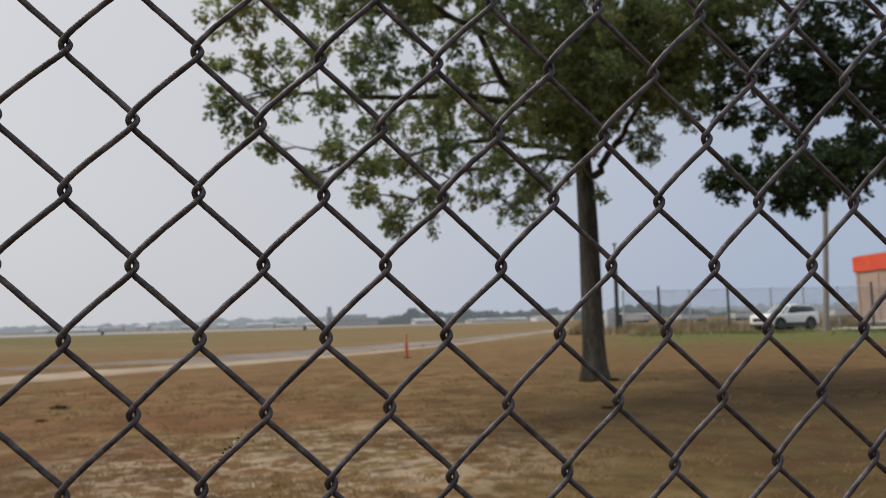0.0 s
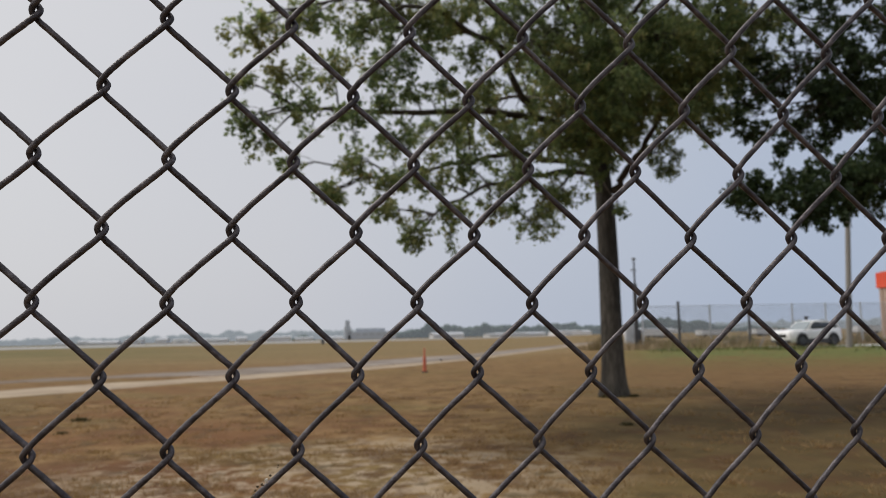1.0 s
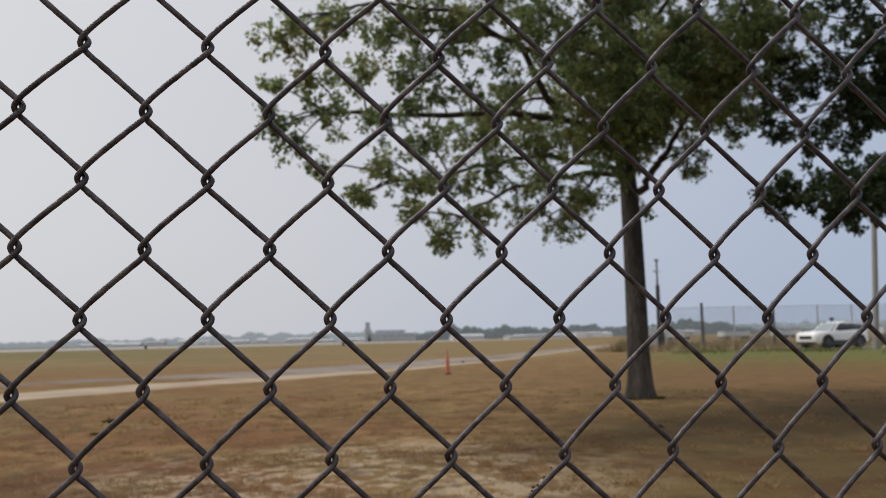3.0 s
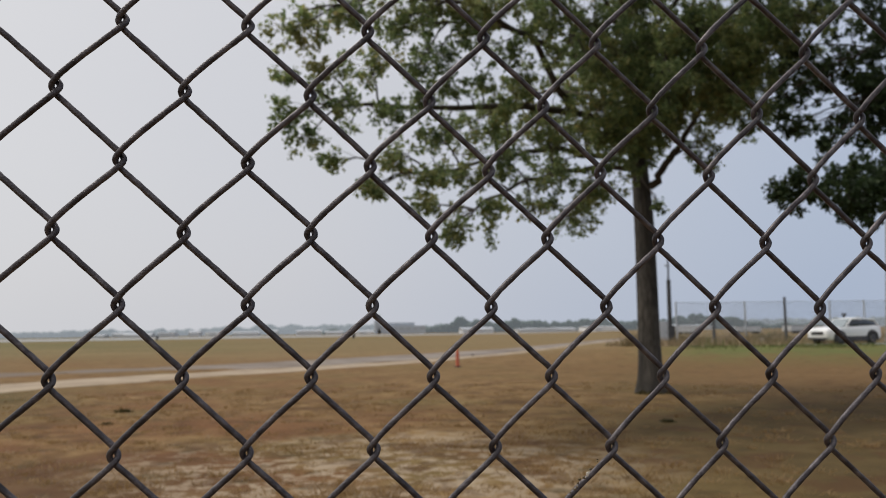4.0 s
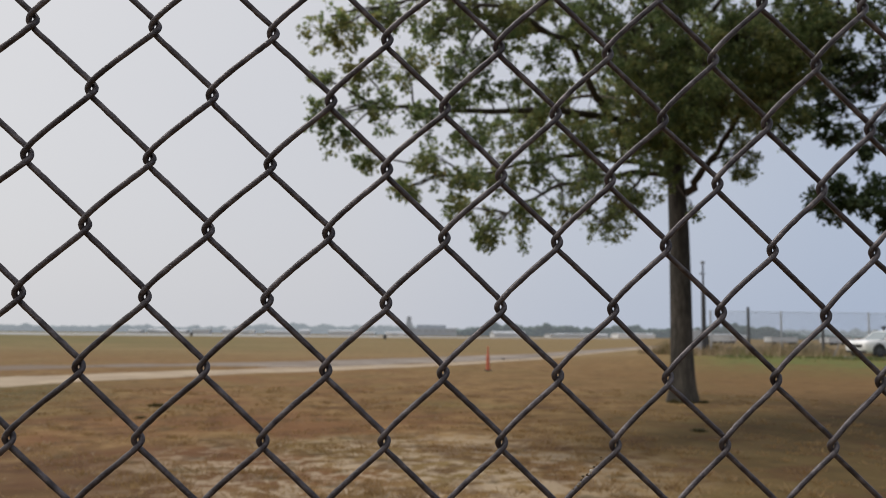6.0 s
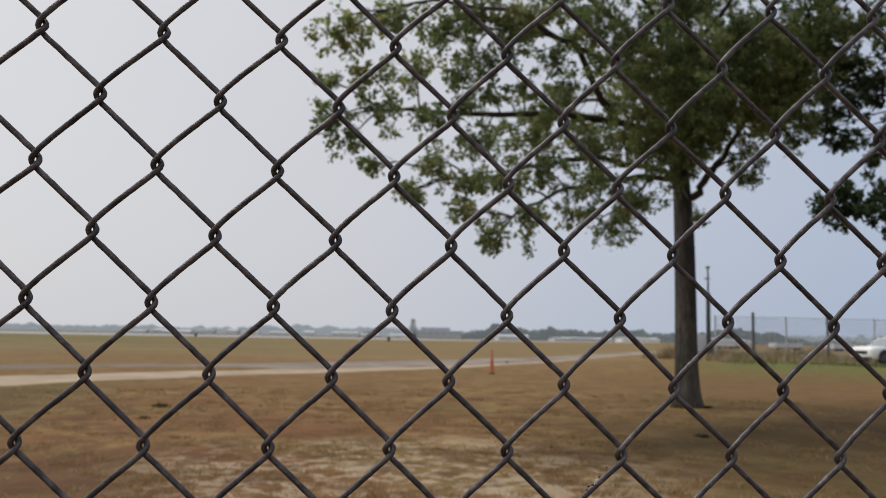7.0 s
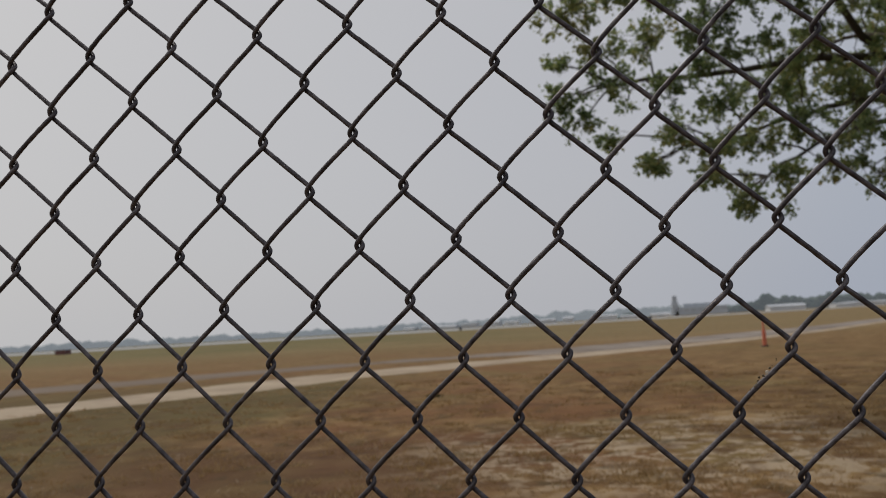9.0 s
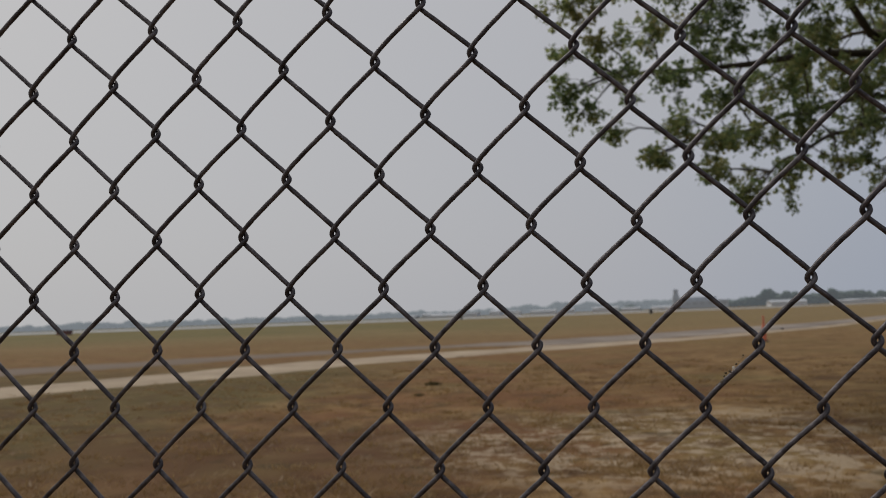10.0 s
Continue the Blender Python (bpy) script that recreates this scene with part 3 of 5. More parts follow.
def leaves(places, ways, size, rng, material, name):
    """A mesh of lobed leaves: at each place one, folded along its rib, pointing roughly along its way."""
    n = len(places)
    w = ways + rng.normal(0, 0.75, (n, 3))
    w /= np.linalg.norm(w, axis=1, keepdims=True)
    s = np.cross(w, rng.normal(0, 1, (n, 3)))
    s /= np.linalg.norm(s, axis=1, keepdims=True)
    up = np.cross(s, w)
    L = size * rng.uniform(0.65, 1.25, n)
    x, y = LEAF[:, 0], LEAF[:, 1]
    V = places[:, None] + L[:, None, None] * (s[:, None] * x[None, :, None] + w[:, None] * y[None, :, None] + up[:, None] * (0.45 * np.abs(x) - 0.18 * y**2)[None, :, None])
    F = np.arange(n * 10).reshape(n, 10)
    return quads(name, V.reshape(-1, 3), F, material, smooth=False)


class Tree:
    def __init__(self, place, label, leaf, seed, size):
        self.top = thing("tree", place, label, "tree")
        self.rng = np.random.default_rng(seed)
        self.leaf, self.size, self.at, self.way, self.paths, self.sprigs = leaf, size, [], [], [], []

    def trunk(self, knots, radii):
        p = spline(knots, 8)
        f = np.linspace(0, 1, len(p))
        r = np.interp(f, np.linspace(0, 1, len(radii)), radii)
        sides = 28
        V, F = tube(p, r, sides, (0, 1, 0))
        a = np.arange(len(V)) % sides / sides * 2 * np.pi
        h = np.repeat(p[:, 2], sides)
        c = np.repeat(p, sides, 0)
        root = 1 + 0.22 * np.exp(-np.maximum(h, 0) / 0.30) * (1 + np.cos(5 * a + 0.6)) + 0.03 * np.sin(3 * a + h * 1.1) + 0.02 * np.sin(11 * a + h * 0.6)
        V = c + (V - c) * root[:, None]
        part("trunk", quads("trunk", V, F, M_BARK), M_BARK, self.top)

    def limb(self, knots, radius, spread, subs, twigs=8, bare=0.35, tuft=22):
        """A limb with side branches and twigs that end in tufts of leaves."""
        rng = self.rng
        p = spline(knots, 7)
        stray = rng.normal(0, 1, p[1:-1].shape)
        stray[1:-1] = stray[:-2] * 0.3 + stray[1:-1] * 0.4 + stray[2:] * 0.3
        p[1:-1] += stray * 0.075
        self.paths.append(p)
        n = len(p)
        pieces = [tube(p, np.linspace(radius, 0.012, n), 8, (0.2, 0.3, 1))]
        for q in range(subs):
            f = bare + (1 - bare) * (q + rng.random()) / subs
            k = min(int(f * (n - 1)), n - 2)
            base = p[k] + (p[k + 1] - p[k]) * (f * (n - 1) - k)
            along = p[k + 1] - p[k]
            along /= np.linalg.norm(along)
            side = np.cross(along, rng.normal(0, 1, 3))
            side /= np.linalg.norm(side) + 1e-9
            way = side * 0.9 + along * 0.55 + np.array([0, 0, 0.12])
            way /= np.linalg.norm(way)
            length = spread * rng.uniform(0.35, 1.15) * (1.0 - 0.45 * f)
            m = 5
            t = np.linspace(0, 1, m)[:, None]
            sub = base + way * length * t + np.array([0, 0, -0.18]) * length * t**2 + rng.normal(0, 0.035, (m, 3)) * t
            r0 = max(0.008, radius * 0.28 * (1 - 0.6 * f))
            pieces.append(tube(sub, np.linspace(r0, 0.005, m), 5, (0.31, 0.2, 0.9)))
            for _ in range(max(3, twigs)):
                g = rng.uniform(0.55, 1.0) if rng.random() < 0.8 else rng.uniform(0.2, 0.6)
                b = base + way * length * g + np.array([0, 0, -0.18]) * length * g**2
                tw = way * 0.5 + rng.normal(0, 0.75, 3)
                tw /= np.linalg.norm(tw)
                tl = rng.uniform(0.10, 0.34)
                end = b + tw * tl
                pieces.append(tube(np.stack([b, (b + end) / 2 + rng.normal(0, 0.015, 3), end]), (0.005, 0.004, 0.002), 4, (0.31, 0.2, 0.9)))
                c = int(rng.integers(tuft * 3 // 4, tuft * 3 // 2))
                self.at.append(end + rng.normal(0, 0.043, (c, 3)) - tw * rng.random((c, 1)) * tl * 0.35)
                self.way.append(np.repeat([tw + np.array([0, 0, -0.15])], c, 0))
        V, F = joined(pieces)
        part("limb", quads("limb", V, F, M_TWIG), M_TWIG, self.top)

    def spray(self, centre, r, thick=1.0):
        """A leafy spray round a centre, on a thin branch from the nearest limb."""
        rng = self.rng
        c = np.array(centre, float)
        near = min(self.paths, key=lambda p: np.linalg.norm(p - c, axis=1).min())
        k = max(int(np.linalg.norm(near - c, axis=1).argmin()) - 2, 0)
        a = near[k]
        t = np.linspace(0, 1, 7)[:, None]
        bend = np.array([0, 0, 0.12]) * np.linalg.norm(c - a)
        br = a + (c - a) * t + bend * (t * (1 - t)) * 2 + rng.normal(0, 0.03, (7, 3)) * t
        pieces = [tube(br, np.linspace(0.022, 0.008, 7), 6, (0.31, 0.2, 0.9))]
        for _ in range(int(34 * thick * (r / 0.4) ** 1.7) + 5):
            v = rng.normal(0, 1, 3)
            v /= np.linalg.norm(v)
            end = c + v * r * 1.25 * rng.random() ** 0.5 * np.array([1.15, 1.15, 0.9])
            b = br[int(rng.integers(4, 7))]
            tw = end - b
            tl = np.linalg.norm(tw)
            tw /= tl
            pieces.append(tube(np.stack([b, (b + end) / 2 + rng.normal(0, 0.02, 3), end]), (0.005, 0.004, 0.002), 4, (0.31, 0.2, 0.9)))
            n = int(rng.integers(12, 25))
            self.at.append(end + rng.normal(0, 0.042, (n, 3)) - tw * rng.random((n, 1)) * min(tl, 0.2) * 0.35)
            self.way.append(np.repeat([tw + np.array([0, 0, -0.15])], n, 0))
        self.sprigs += pieces

    def crown(self):
        if self.sprigs:
            V, F = joined(self.sprigs)
            part("twig_work", quads("twig_work", V, F, M_TWIG), M_TWIG, self.top)
        at, way = np.vstack(self.at), np.vstack(self.way)
        ob = part("crown", leaves(at, way, self.size, self.rng, self.leaf, "crown"), self.leaf, self.top)
        return ob


oak = Tree((7.83, 18.7, 0), "oak with grey trunk and olive-green crown in dry grass", M_LEAF, 11, 0.082)
oak.trunk([(7.79, 18.7, -0.1), (7.80, 18.7, 1.2), (7.80, 18.7, 2.8), (7.77, 18.7, 4.3), (7.7, 18.7, 5.6), (7.55, 18.65, 7.6), (7.4, 18.6, 9.6), (7.3, 18.55, 11.8)],
          [0.30, 0.265, 0.25, 0.235, 0.20, 0.16, 0.11, 0.06])
oak.limb([(7.65, 18.7, 6.2), (5.41, 17, 6.46), (1.6, 14.6, 5.75), (-0.35, 12.0, 4.9)], 0.12, 0.8, 9, bare=0.42, twigs=5, tuft=14)
oak.limb([(5.41, 17, 6.46), (4.3, 15.8, 7.5), (2.2, 13.6, 7.5), (-0.5, 11.4, 6.2)], 0.09, 0.9, 10, bare=0.35, twigs=5, tuft=14)
oak.limb([(7.7, 18.6, 5.5), (5, 16.5, 5.4), (3.0, 14.5, 4.75), (0.75, 12, 3.8)], 0.08, 0.75, 8, bare=0.38, twigs=5, tuft=14)
oak.limb([(7.7, 18.6, 5.4), (5.5, 16.5, 5.0), (3.44, 14, 4.2), (1.75, 11, 3.0)], 0.08, 0.75, 8, bare=0.40, twigs=5, tuft=14)
oak.limb([(7.7, 18.7, 5.5), (6.13, 17, 4.95), (4.6, 15, 3.8)], 0.05, 0.6, 5, bare=0.45)
oak.limb([(7.5, 18.6, 7.5), (4, 16, 7.9), (1.6, 13.4, 6.9)], 0.09, 1.3, 18)
oak.limb([(7.5, 18.6, 8.3), (4, 16, 9.2), (0.9, 13, 8.1)], 0.08, 1.5, 26)
oak.limb([(7.4, 18.6, 9), (5, 16, 10), (3.0, 14, 9.4)], 0.07, 1.5, 32)
oak.limb([(7.4, 18.6, 9.5), (6.5, 17.5, 10.6), (5.4, 15.5, 10.6)], 0.07, 1.5, 28)
oak.limb([(7.6, 18.6, 7), (6, 16.5, 7.4), (4.4, 13.6, 6.9)], 0.08, 1.4, 24, bare=0.25)
oak.limb([(7.9, 18.55, 5.0), (8.5, 18, 5.9), (9, 17, 7.3), (10, 16.5, 8.2)], 0.10, 1.3, 16, bare=0.45)
oak.limb([(8.3, 18.2, 5.6), (9.0, 18, 5.9), (9.4, 18, 5.7)], 0.035, 0.5, 4, twigs=4, bare=0.3)
oak.limb([(7.5, 18.6, 8), (8.45, 17, 9.6), (9.3, 16.2, 10.4)], 0.07, 1.5, 14)
oak.limb([(7.5, 18.8, 7), (6, 21, 8), (4, 23, 7.5)], 0.08, 1.5, 26)
oak.limb([(7.4, 18.8, 8), (8.5, 22, 9), (10, 24, 8)], 0.08, 1.5, 15)
oak.limb([(7.6, 18.8, 7), (10, 20, 7.8), (12.2, 20.5, 7.5)], 0.08, 1.4, 16)
oak.limb([(7.3, 18.6, 11.5), (7.2, 18.5, 13), (7.0, 18.4, 14)], 0.06, 1.6, 22)
oak.limb([(7.6, 18.5, 6.5), (7, 16, 7.2), (6.3, 13.5, 6.4)], 0.08, 1.3, 21, bare=0.25)
oak.limb([(7.65, 18.5, 6), (6.9, 16.8, 5.9), (6.0, 15, 5.3)], 0.05, 1.0, 20, bare=0.3)
oak.limb([(7.6, 18.5, 6.6), (8.2, 16.4, 7.0), (8.6, 14.6, 6.9)], 0.06, 1.2, 17, bare=0.3)
oak.limb([(7.6, 18.5, 6.2), (7.2, 17, 6.4), (6.7, 15.2, 6.0)], 0.05, 1.0, 22, bare=0.2)
oak.limb([(7.6, 18.5, 6.8), (7.6, 16.6, 7.6), (7.4, 14.8, 7.6)], 0.06, 1.3, 18, bare=0.2)
oak.limb([(7.5, 18.5, 7.6), (8.6, 16.4, 8.3), (9.4, 15.0, 8.2)], 0.06, 1.4, 15, bare=0.25)
oak.limb([(7.5, 18.5, 8.6), (6.8, 16, 9.2), (6.4, 14, 8.8)], 0.06, 1.5, 20, bare=0.25)
oak.limb([(9, 17, 7.3), (10.2, 17.2, 7.6), (11.3, 17.4, 7.6)], 0.05, 1.2, 14, bare=0.15)
oak.limb([(7.5, 18.8, 7.8), (9.5, 20, 9.6), (11.5, 20.5, 9.8)], 0.06, 1.6, 18, bare=0.3)
oak.limb([(7.5, 18.8, 7.2), (7.3, 21, 8.2), (7.0, 23, 8)], 0.06, 1.6, 16, bare=0.3)
# these five high limbs are out of view, added to block sky light
oak.limb([(7.45, 18.6, 9.2), (8.2, 16.6, 10.6), (8.0, 14.6, 10.4)], 0.06, 1.6, 18, bare=0.25)
oak.limb([(7.4, 18.6, 9.4), (8.6, 17, 11), (10.2, 15.6, 11.4)], 0.06, 1.8, 14, bare=0.2)
oak.limb([(7.4, 18.6, 9.8), (6.2, 16.6, 11.4), (5.0, 15, 11.8)], 0.06, 1.8, 14, bare=0.2)
oak.limb([(7.35, 18.6, 10.4), (8.8, 19.4, 12), (10.4, 19.8, 12.2)], 0.06, 1.8, 18, bare=0.2)
oak.limb([(7.35, 18.6, 10.6), (7.4, 16.8, 12.4), (7.6, 15.6, 12.8)], 0.06, 1.8, 14, bare=0.2)
for x, y, z, r in [(-0.48, 11.6, 6.0, 0.38), (-0.62, 11.5, 5.27, 0.17), (1.62, 13.4, 6.13, 0.3), (0.33, 12, 6.43, 0.36), (-0.56, 11.4, 4.68, 0.24), (-0.34, 11.6, 4.33, 0.2), (0.03, 12, 4.18, 0.15), (0.24, 12.2, 5.13, 0.24), (0.71, 12.6, 5.87, 0.36),
                   (1.32, 13, 6.71, 0.38), (1.17, 13.2, 5.24, 0.28), (-0.02, 11.8, 5.5, 0.24), (1.95, 14, 6.48, 0.36), (2.48, 14, 7.24, 0.42), (1.86, 13, 4.81, 0.34), (3.27, 14, 5.49, 0.24),
                   (1.57, 13.2, 5.50, 0.24), (2.15, 14, 6.0, 0.26), (2.8, 14, 6.1, 0.26), (3.75, 14.5, 6.2, 0.3), (3.0, 14, 5.2, 0.24), (3.5, 14.2, 6.7, 0.32)]:
    oak.spray((x, y, z), r, 0.95)
for x, y, z, r in [(0.66, 11.8, 3.70, 0.16), (0.70, 11.8, 3.66, 0.13), (1.11, 12.2, 4.29, 0.27), (1.55, 12.2, 3.93, 0.26), (1.39, 11.4, 3.31, 0.22), (1.74, 11, 2.93, 0.20), (2.21, 12.6, 4.01, 0.34), (3.01, 13.4, 4.46, 0.42),
                   (2.49, 12, 3.4, 0.24), (3.62, 13.6, 3.64, 0.18), (4.8, 15, 3.66, 0.39), (4.24, 14.5, 4.48, 0.38), (4.2, 14.5, 5.25, 0.42), (5.77, 16, 4.48, 0.46), (5.76, 15.5, 5.52, 0.56)]:
    oak.spray((x, y, z), r, 0.85)
for x, y, z, r in [(9.15, 18, 5.4, 0.27), (9.04, 18, 6.1, 0.43), (7.65, 17.5, 4.39, 0.17), (9.07, 16, 5.94, 0.24)]:
    oak.spray((x, y, z), r, 0.6)
for x, y, z, r in [(7.32, 15.5, 6.76, 0.74), (8.45, 15.5, 6.54, 0.64), (9.0, 15, 7.37, 0.72), (7.77, 15, 7.7, 0.72), (6.4, 15, 7.41, 0.62), (9.63, 14.5, 7.81, 0.6), (6.34, 15, 6.22, 0.51), (8.6, 14.6, 8.7, 0.6), (5.03, 14.5, 7.41, 0.55), (5.89, 15, 6.92, 0.62), (5.37, 15, 5.97, 0.47), (4.22, 14, 7.63, 0.48), (6.19, 15, 8.12, 0.62), (7.36, 16, 5.91, 0.44)]:
    oak.spray((x, y, z), r, 1.0)
for x, y, z, r in [(8.48, 15, 7.3, 0.5), (8.42, 15, 6.4, 0.4), (8.91, 15, 5.95, 0.28), (9.16, 15, 7.9, 0.4), (8.14, 15, 5.95, 0.26)]:
    oak.spray((x, y, z), r, 1.0)
for x, y, z, r in [(4.54, 16.5, 6.03, 0.3), (5.0, 16.5, 5.6, 0.35), (5.45, 16.5, 5.95, 0.4), (5.95, 16.5, 5.6, 0.4), (6.4, 16.5, 5.9, 0.45), (6.8, 16.7, 5.5, 0.35), (4.84, 16.5, 4.98, 0.28), (7.1, 16.5, 6.2, 0.45)]:
    oak.spray((x, y, z), r, 0.9)
for x, y, z, r in [(8.9, 19.6, 8.7, 0.8), (10.0, 19.6, 9.3, 0.8), (9.2, 19.6, 7.3, 0.6), (10.6, 19.6, 8.0, 0.7), (8.3, 19.4, 6.7, 0.5), (9.9, 18.6, 7.0, 0.45), (8.0, 19.4, 10.2, 0.8), (9.2, 19.4, 10.8, 0.8)]:
    oak.spray((x, y, z), r, 1.0)
oak.crown()

dark_tree = Tree((15.2, 14.0, 0), "dark green tree with low spreading boughs beside the oak", M_LEAF2, 23, 0.10)
dark_tree.trunk([(15.2, 14, -0.1), (15.2, 14, 1.5), (15.1, 14, 3.5), (15, 14, 6), (14.9, 14, 9), (14.8, 14, 11.5)], [0.34, 0.29, 0.26, 0.20, 0.13, 0.05])
dark_tree.limb([(15.1, 14, 3.4), (12.6, 14, 4.5), (10.2, 13.2, 4.15), (8.3, 13.6, 3.95)], 0.10, 0.85, 30, bare=0.35, tuft=20)
dark_tree.limb([(15.1, 14, 3.8), (12.4, 13.2, 4.6), (10.6, 12.8, 4.2), (9.2, 12.6, 3.65)], 0.09, 0.8, 28, bare=0.4, tuft=20)
dark_tree.limb([(15, 14, 5), (12.6, 14, 6.0), (10.6, 14, 6.05)], 0.09, 1.0, 26, bare=0.3, tuft=18)
dark_tree.limb([(15, 14, 6), (12, 14, 7.0), (10.2, 14, 6.9)], 0.09, 1.2, 18, bare=0.3, tuft=18)
dark_tree.limb([(15, 14, 6.5), (12.5, 13.5, 8), (10.2, 13.5, 8)], 0.09, 1.4, 15, bare=0.3, tuft=18)
dark_tree.limb([(15, 14, 7.5), (12.5, 14, 9.4), (10, 14.5, 9.4)], 0.08, 1.4, 15, bare=0.3, tuft=18)
dark_tree.limb([(15, 14, 5.6), (13, 12, 6.9), (11.4, 10.6, 6.9)], 0.08, 1.2, 16, bare=0.3, tuft=18)
# next three limbs lie out of view, leafed densely to hold off sky light
dark_tree.limb([(15, 14, 6), (16, 16.5, 7.5), (16.5, 18.5, 7.4)], 0.08, 1.5, 40)
dark_tree.limb([(15, 14, 6.5), (17, 13, 8), (19, 12, 7.5)], 0.08, 1.5, 40)
dark_tree.limb([(15, 14, 8), (15.5, 12, 10), (15.8, 10.6, 10)], 0.08, 1.5, 36)
dark_tree.limb([(14.8, 14, 11), (14.6, 14, 12.4), (14.4, 14, 13.2)], 0.06, 1.6, 20)
dark_tree.limb([(15, 14, 7), (13, 15.5, 8.4), (11.4, 16.2, 8.6)], 0.07, 1.4, 14, bare=0.25, tuft=20)
dark_tree.limb([(15, 14, 8.5), (12.8, 13, 10.2), (11, 12.4, 10.2)], 0.07, 1.5, 14, bare=0.25, tuft=20)
dark_tree.limb([(15, 14, 5.2), (13.2, 14.5, 5.9), (11.9, 14.8, 6.4)], 0.06, 0.9, 20, bare=0.25, tuft=20)
# last two limbs are unseen overhead, added to shade the ground below
dark_tree.limb([(15, 14, 7.5), (12.6, 12, 9), (10.4, 11, 9.2)], 0.07, 1.7, 14, bare=0.2, tuft=13)
dark_tree.limb([(15, 14, 9), (12.6, 13, 11), (10.6, 13, 11.4)], 0.07, 1.7, 16, bare=0.2, tuft=13)
for x, y, z, r in [(9.45, 15, 6.35, 0.26), (10.13, 15, 6.5, 0.34), (10.83, 15, 6.8, 0.42), (10.9, 15, 6.1, 0.3), (9.54, 15, 5.62, 0.2), (11.5, 15, 6.5, 0.4)]:
    dark_tree.spray((x, y, z), r, 0.8)
for x, y, z, r in [(9.06, 14.5, 5.75, 0.2), (9.6, 14.5, 5.55, 0.22), (10.2, 14.5, 5.7, 0.28), (10.6, 14.5, 5.35, 0.25), (9.95, 14.5, 5.15, 0.2), (11.1, 14.5, 5.7, 0.35)]:
    dark_tree.spray((x, y, z), r, 0.6)
for x, y, z, r in [(9.6, 15.6, 8.1, 0.45), (10.1, 15.6, 7.5, 0.35), (9.9, 15.6, 6.95, 0.32), (10.6, 15.6, 7.1, 0.3), (10.7, 15.6, 8.4, 0.35), (9.9, 15.8, 8.9, 0.4)]:
    dark_tree.spray((x, y, z), r, 0.6)
dark_tree.crown()

# ---------------------------------------------------------------- grass, weeds
def blades():
    """Tussocks of short dry grass, thick in drifts and thin between them."""
    rng = np.random.default_rng(8)
    n = 6500
    az = rng.uniform(-0.80, 0.80, n)
    r = 4.0 * (24 / 4.0) ** rng.random(n)
    x, y = r * np.sin(az), r * np.cos(az)
    drift = np.array([noise.noise(Vector((a * 0.7, b * 0.7, 0))) + 0.5 * noise.noise(Vector((a * 2.3, b * 2.3, 5))) for a, b in zip(x, y)])
    bare = np.exp(-(((x - 0.2) / 4.5) ** 2) - ((y - 8.6) / 2.6) ** 2)
    drift -= 0.1 * bare
    keep = (rng.random(n) < 0.25 * (1 - 0.4 * bare) + 1.1 * np.clip(drift + 0.2, 0, 1)) & ((y - 22) < (x + 10) * 1.5) & ((x < 3.5) | (y > 20) | (rng.random(n) < 0.5))
    x, y, r, drift = x[keep], y[keep], r[keep], drift[keep]
    per = 20
    spread = rng.uniform(0.03, 0.09, len(x)) * (1 + 0.03 * r)
    high = rng.uniform(0.025, 0.065, len(x)) * (1 + 0.5 * np.clip(drift, 0, 1))
    w = np.repeat(0.0045 + 0.0004 * r, per)
    off = rng.normal(0, 1, (len(x) * per, 2)) * np.repeat(spread, per)[:, None]
    x, y, h = np.repeat(x, per) + off[:, 0], np.repeat(y, per) + off[:, 1], np.repeat(high, per) * rng.uniform(0.4, 1.1, len(off))
    n = len(x)
    z = rise(x, y)
    a = rng.uniform(0, 2 * np.pi, n)
    lean = rng.normal(0, 0.55, (n, 2)) * h[:, None] + off * 0.4
    dx, dy = np.cos(a) * w, np.sin(a) * w
    V = np.stack([np.stack([x - dx, y - dy, z - 0.006], -1), np.stack([x + dx, y + dy, z - 0.006], -1), np.stack([x + lean[:, 0], y + lean[:, 1], z + h], -1)], 1).reshape(-1, 3)
    ob = new("dry_grass", quads("dry_grass", V, np.arange(n * 3).reshape(n, 3), M_STRAW, False))
    tagged(ob, "short dry straw grass in tussocks on the ground", "grass", kind="stuff")


blades()


def weed(x, y, r, seed):
    rng = np.random.default_rng(seed)
    n = 90
    z = float(rise(x, y))
    at = np.stack([rng.normal(x, r * 0.45, n), rng.normal(y, r * 0.45, n), np.full(n, z - 0.01)], -1)
    way = (at - np.array([x, y, z])) * 1.3 / r + np.array([0, 0, 1.0])
    t = thing("weed", (x, y, z), "low dark green weed in the dry grass", "weed", "weeds in the grass")
    part("leaf_tuft", leaves(at, way, r * 0.9, rng, M_WEED, "leaf_tuft"), M_WEED, t)


weed(-4.02, 17.24, 0.10, 1)
weed(-3.8, 14.91, 0.07, 2)
weed(5.56, 12.63, 0.08, 3)
weed(7.45, 18.3, 0.11, 4)
weed(8.15, 18.32, 0.09, 5)
weed(7.8, 18.2, 0.07, 6)

# ---------------------------------------------------------------- orange channelizer post by the track
post = thing("delineator_post", (5.73, 34.73, 0), "faded orange plastic delineator post standing in grass", "marker post")
bm = fresh()
rod(bm, (5.73, 34.73, -0.02), (5.73, 34.73, 0.05), 0.17, 0.13, 16)
part("base", bm, M_BLACK, post, "black rubber base")
bm = fresh()
rod(bm, (5.73, 34.73, 0.05), (5.73, 34.73, 0.62), 0.085, 0.072, 16)
part("body", bm, M_ORANGE, post)
bm = fresh()
rod(bm, (5.73, 34.73, 0.62), (5.73, 34.73, 0.72), 0.072, 0.042, 16)
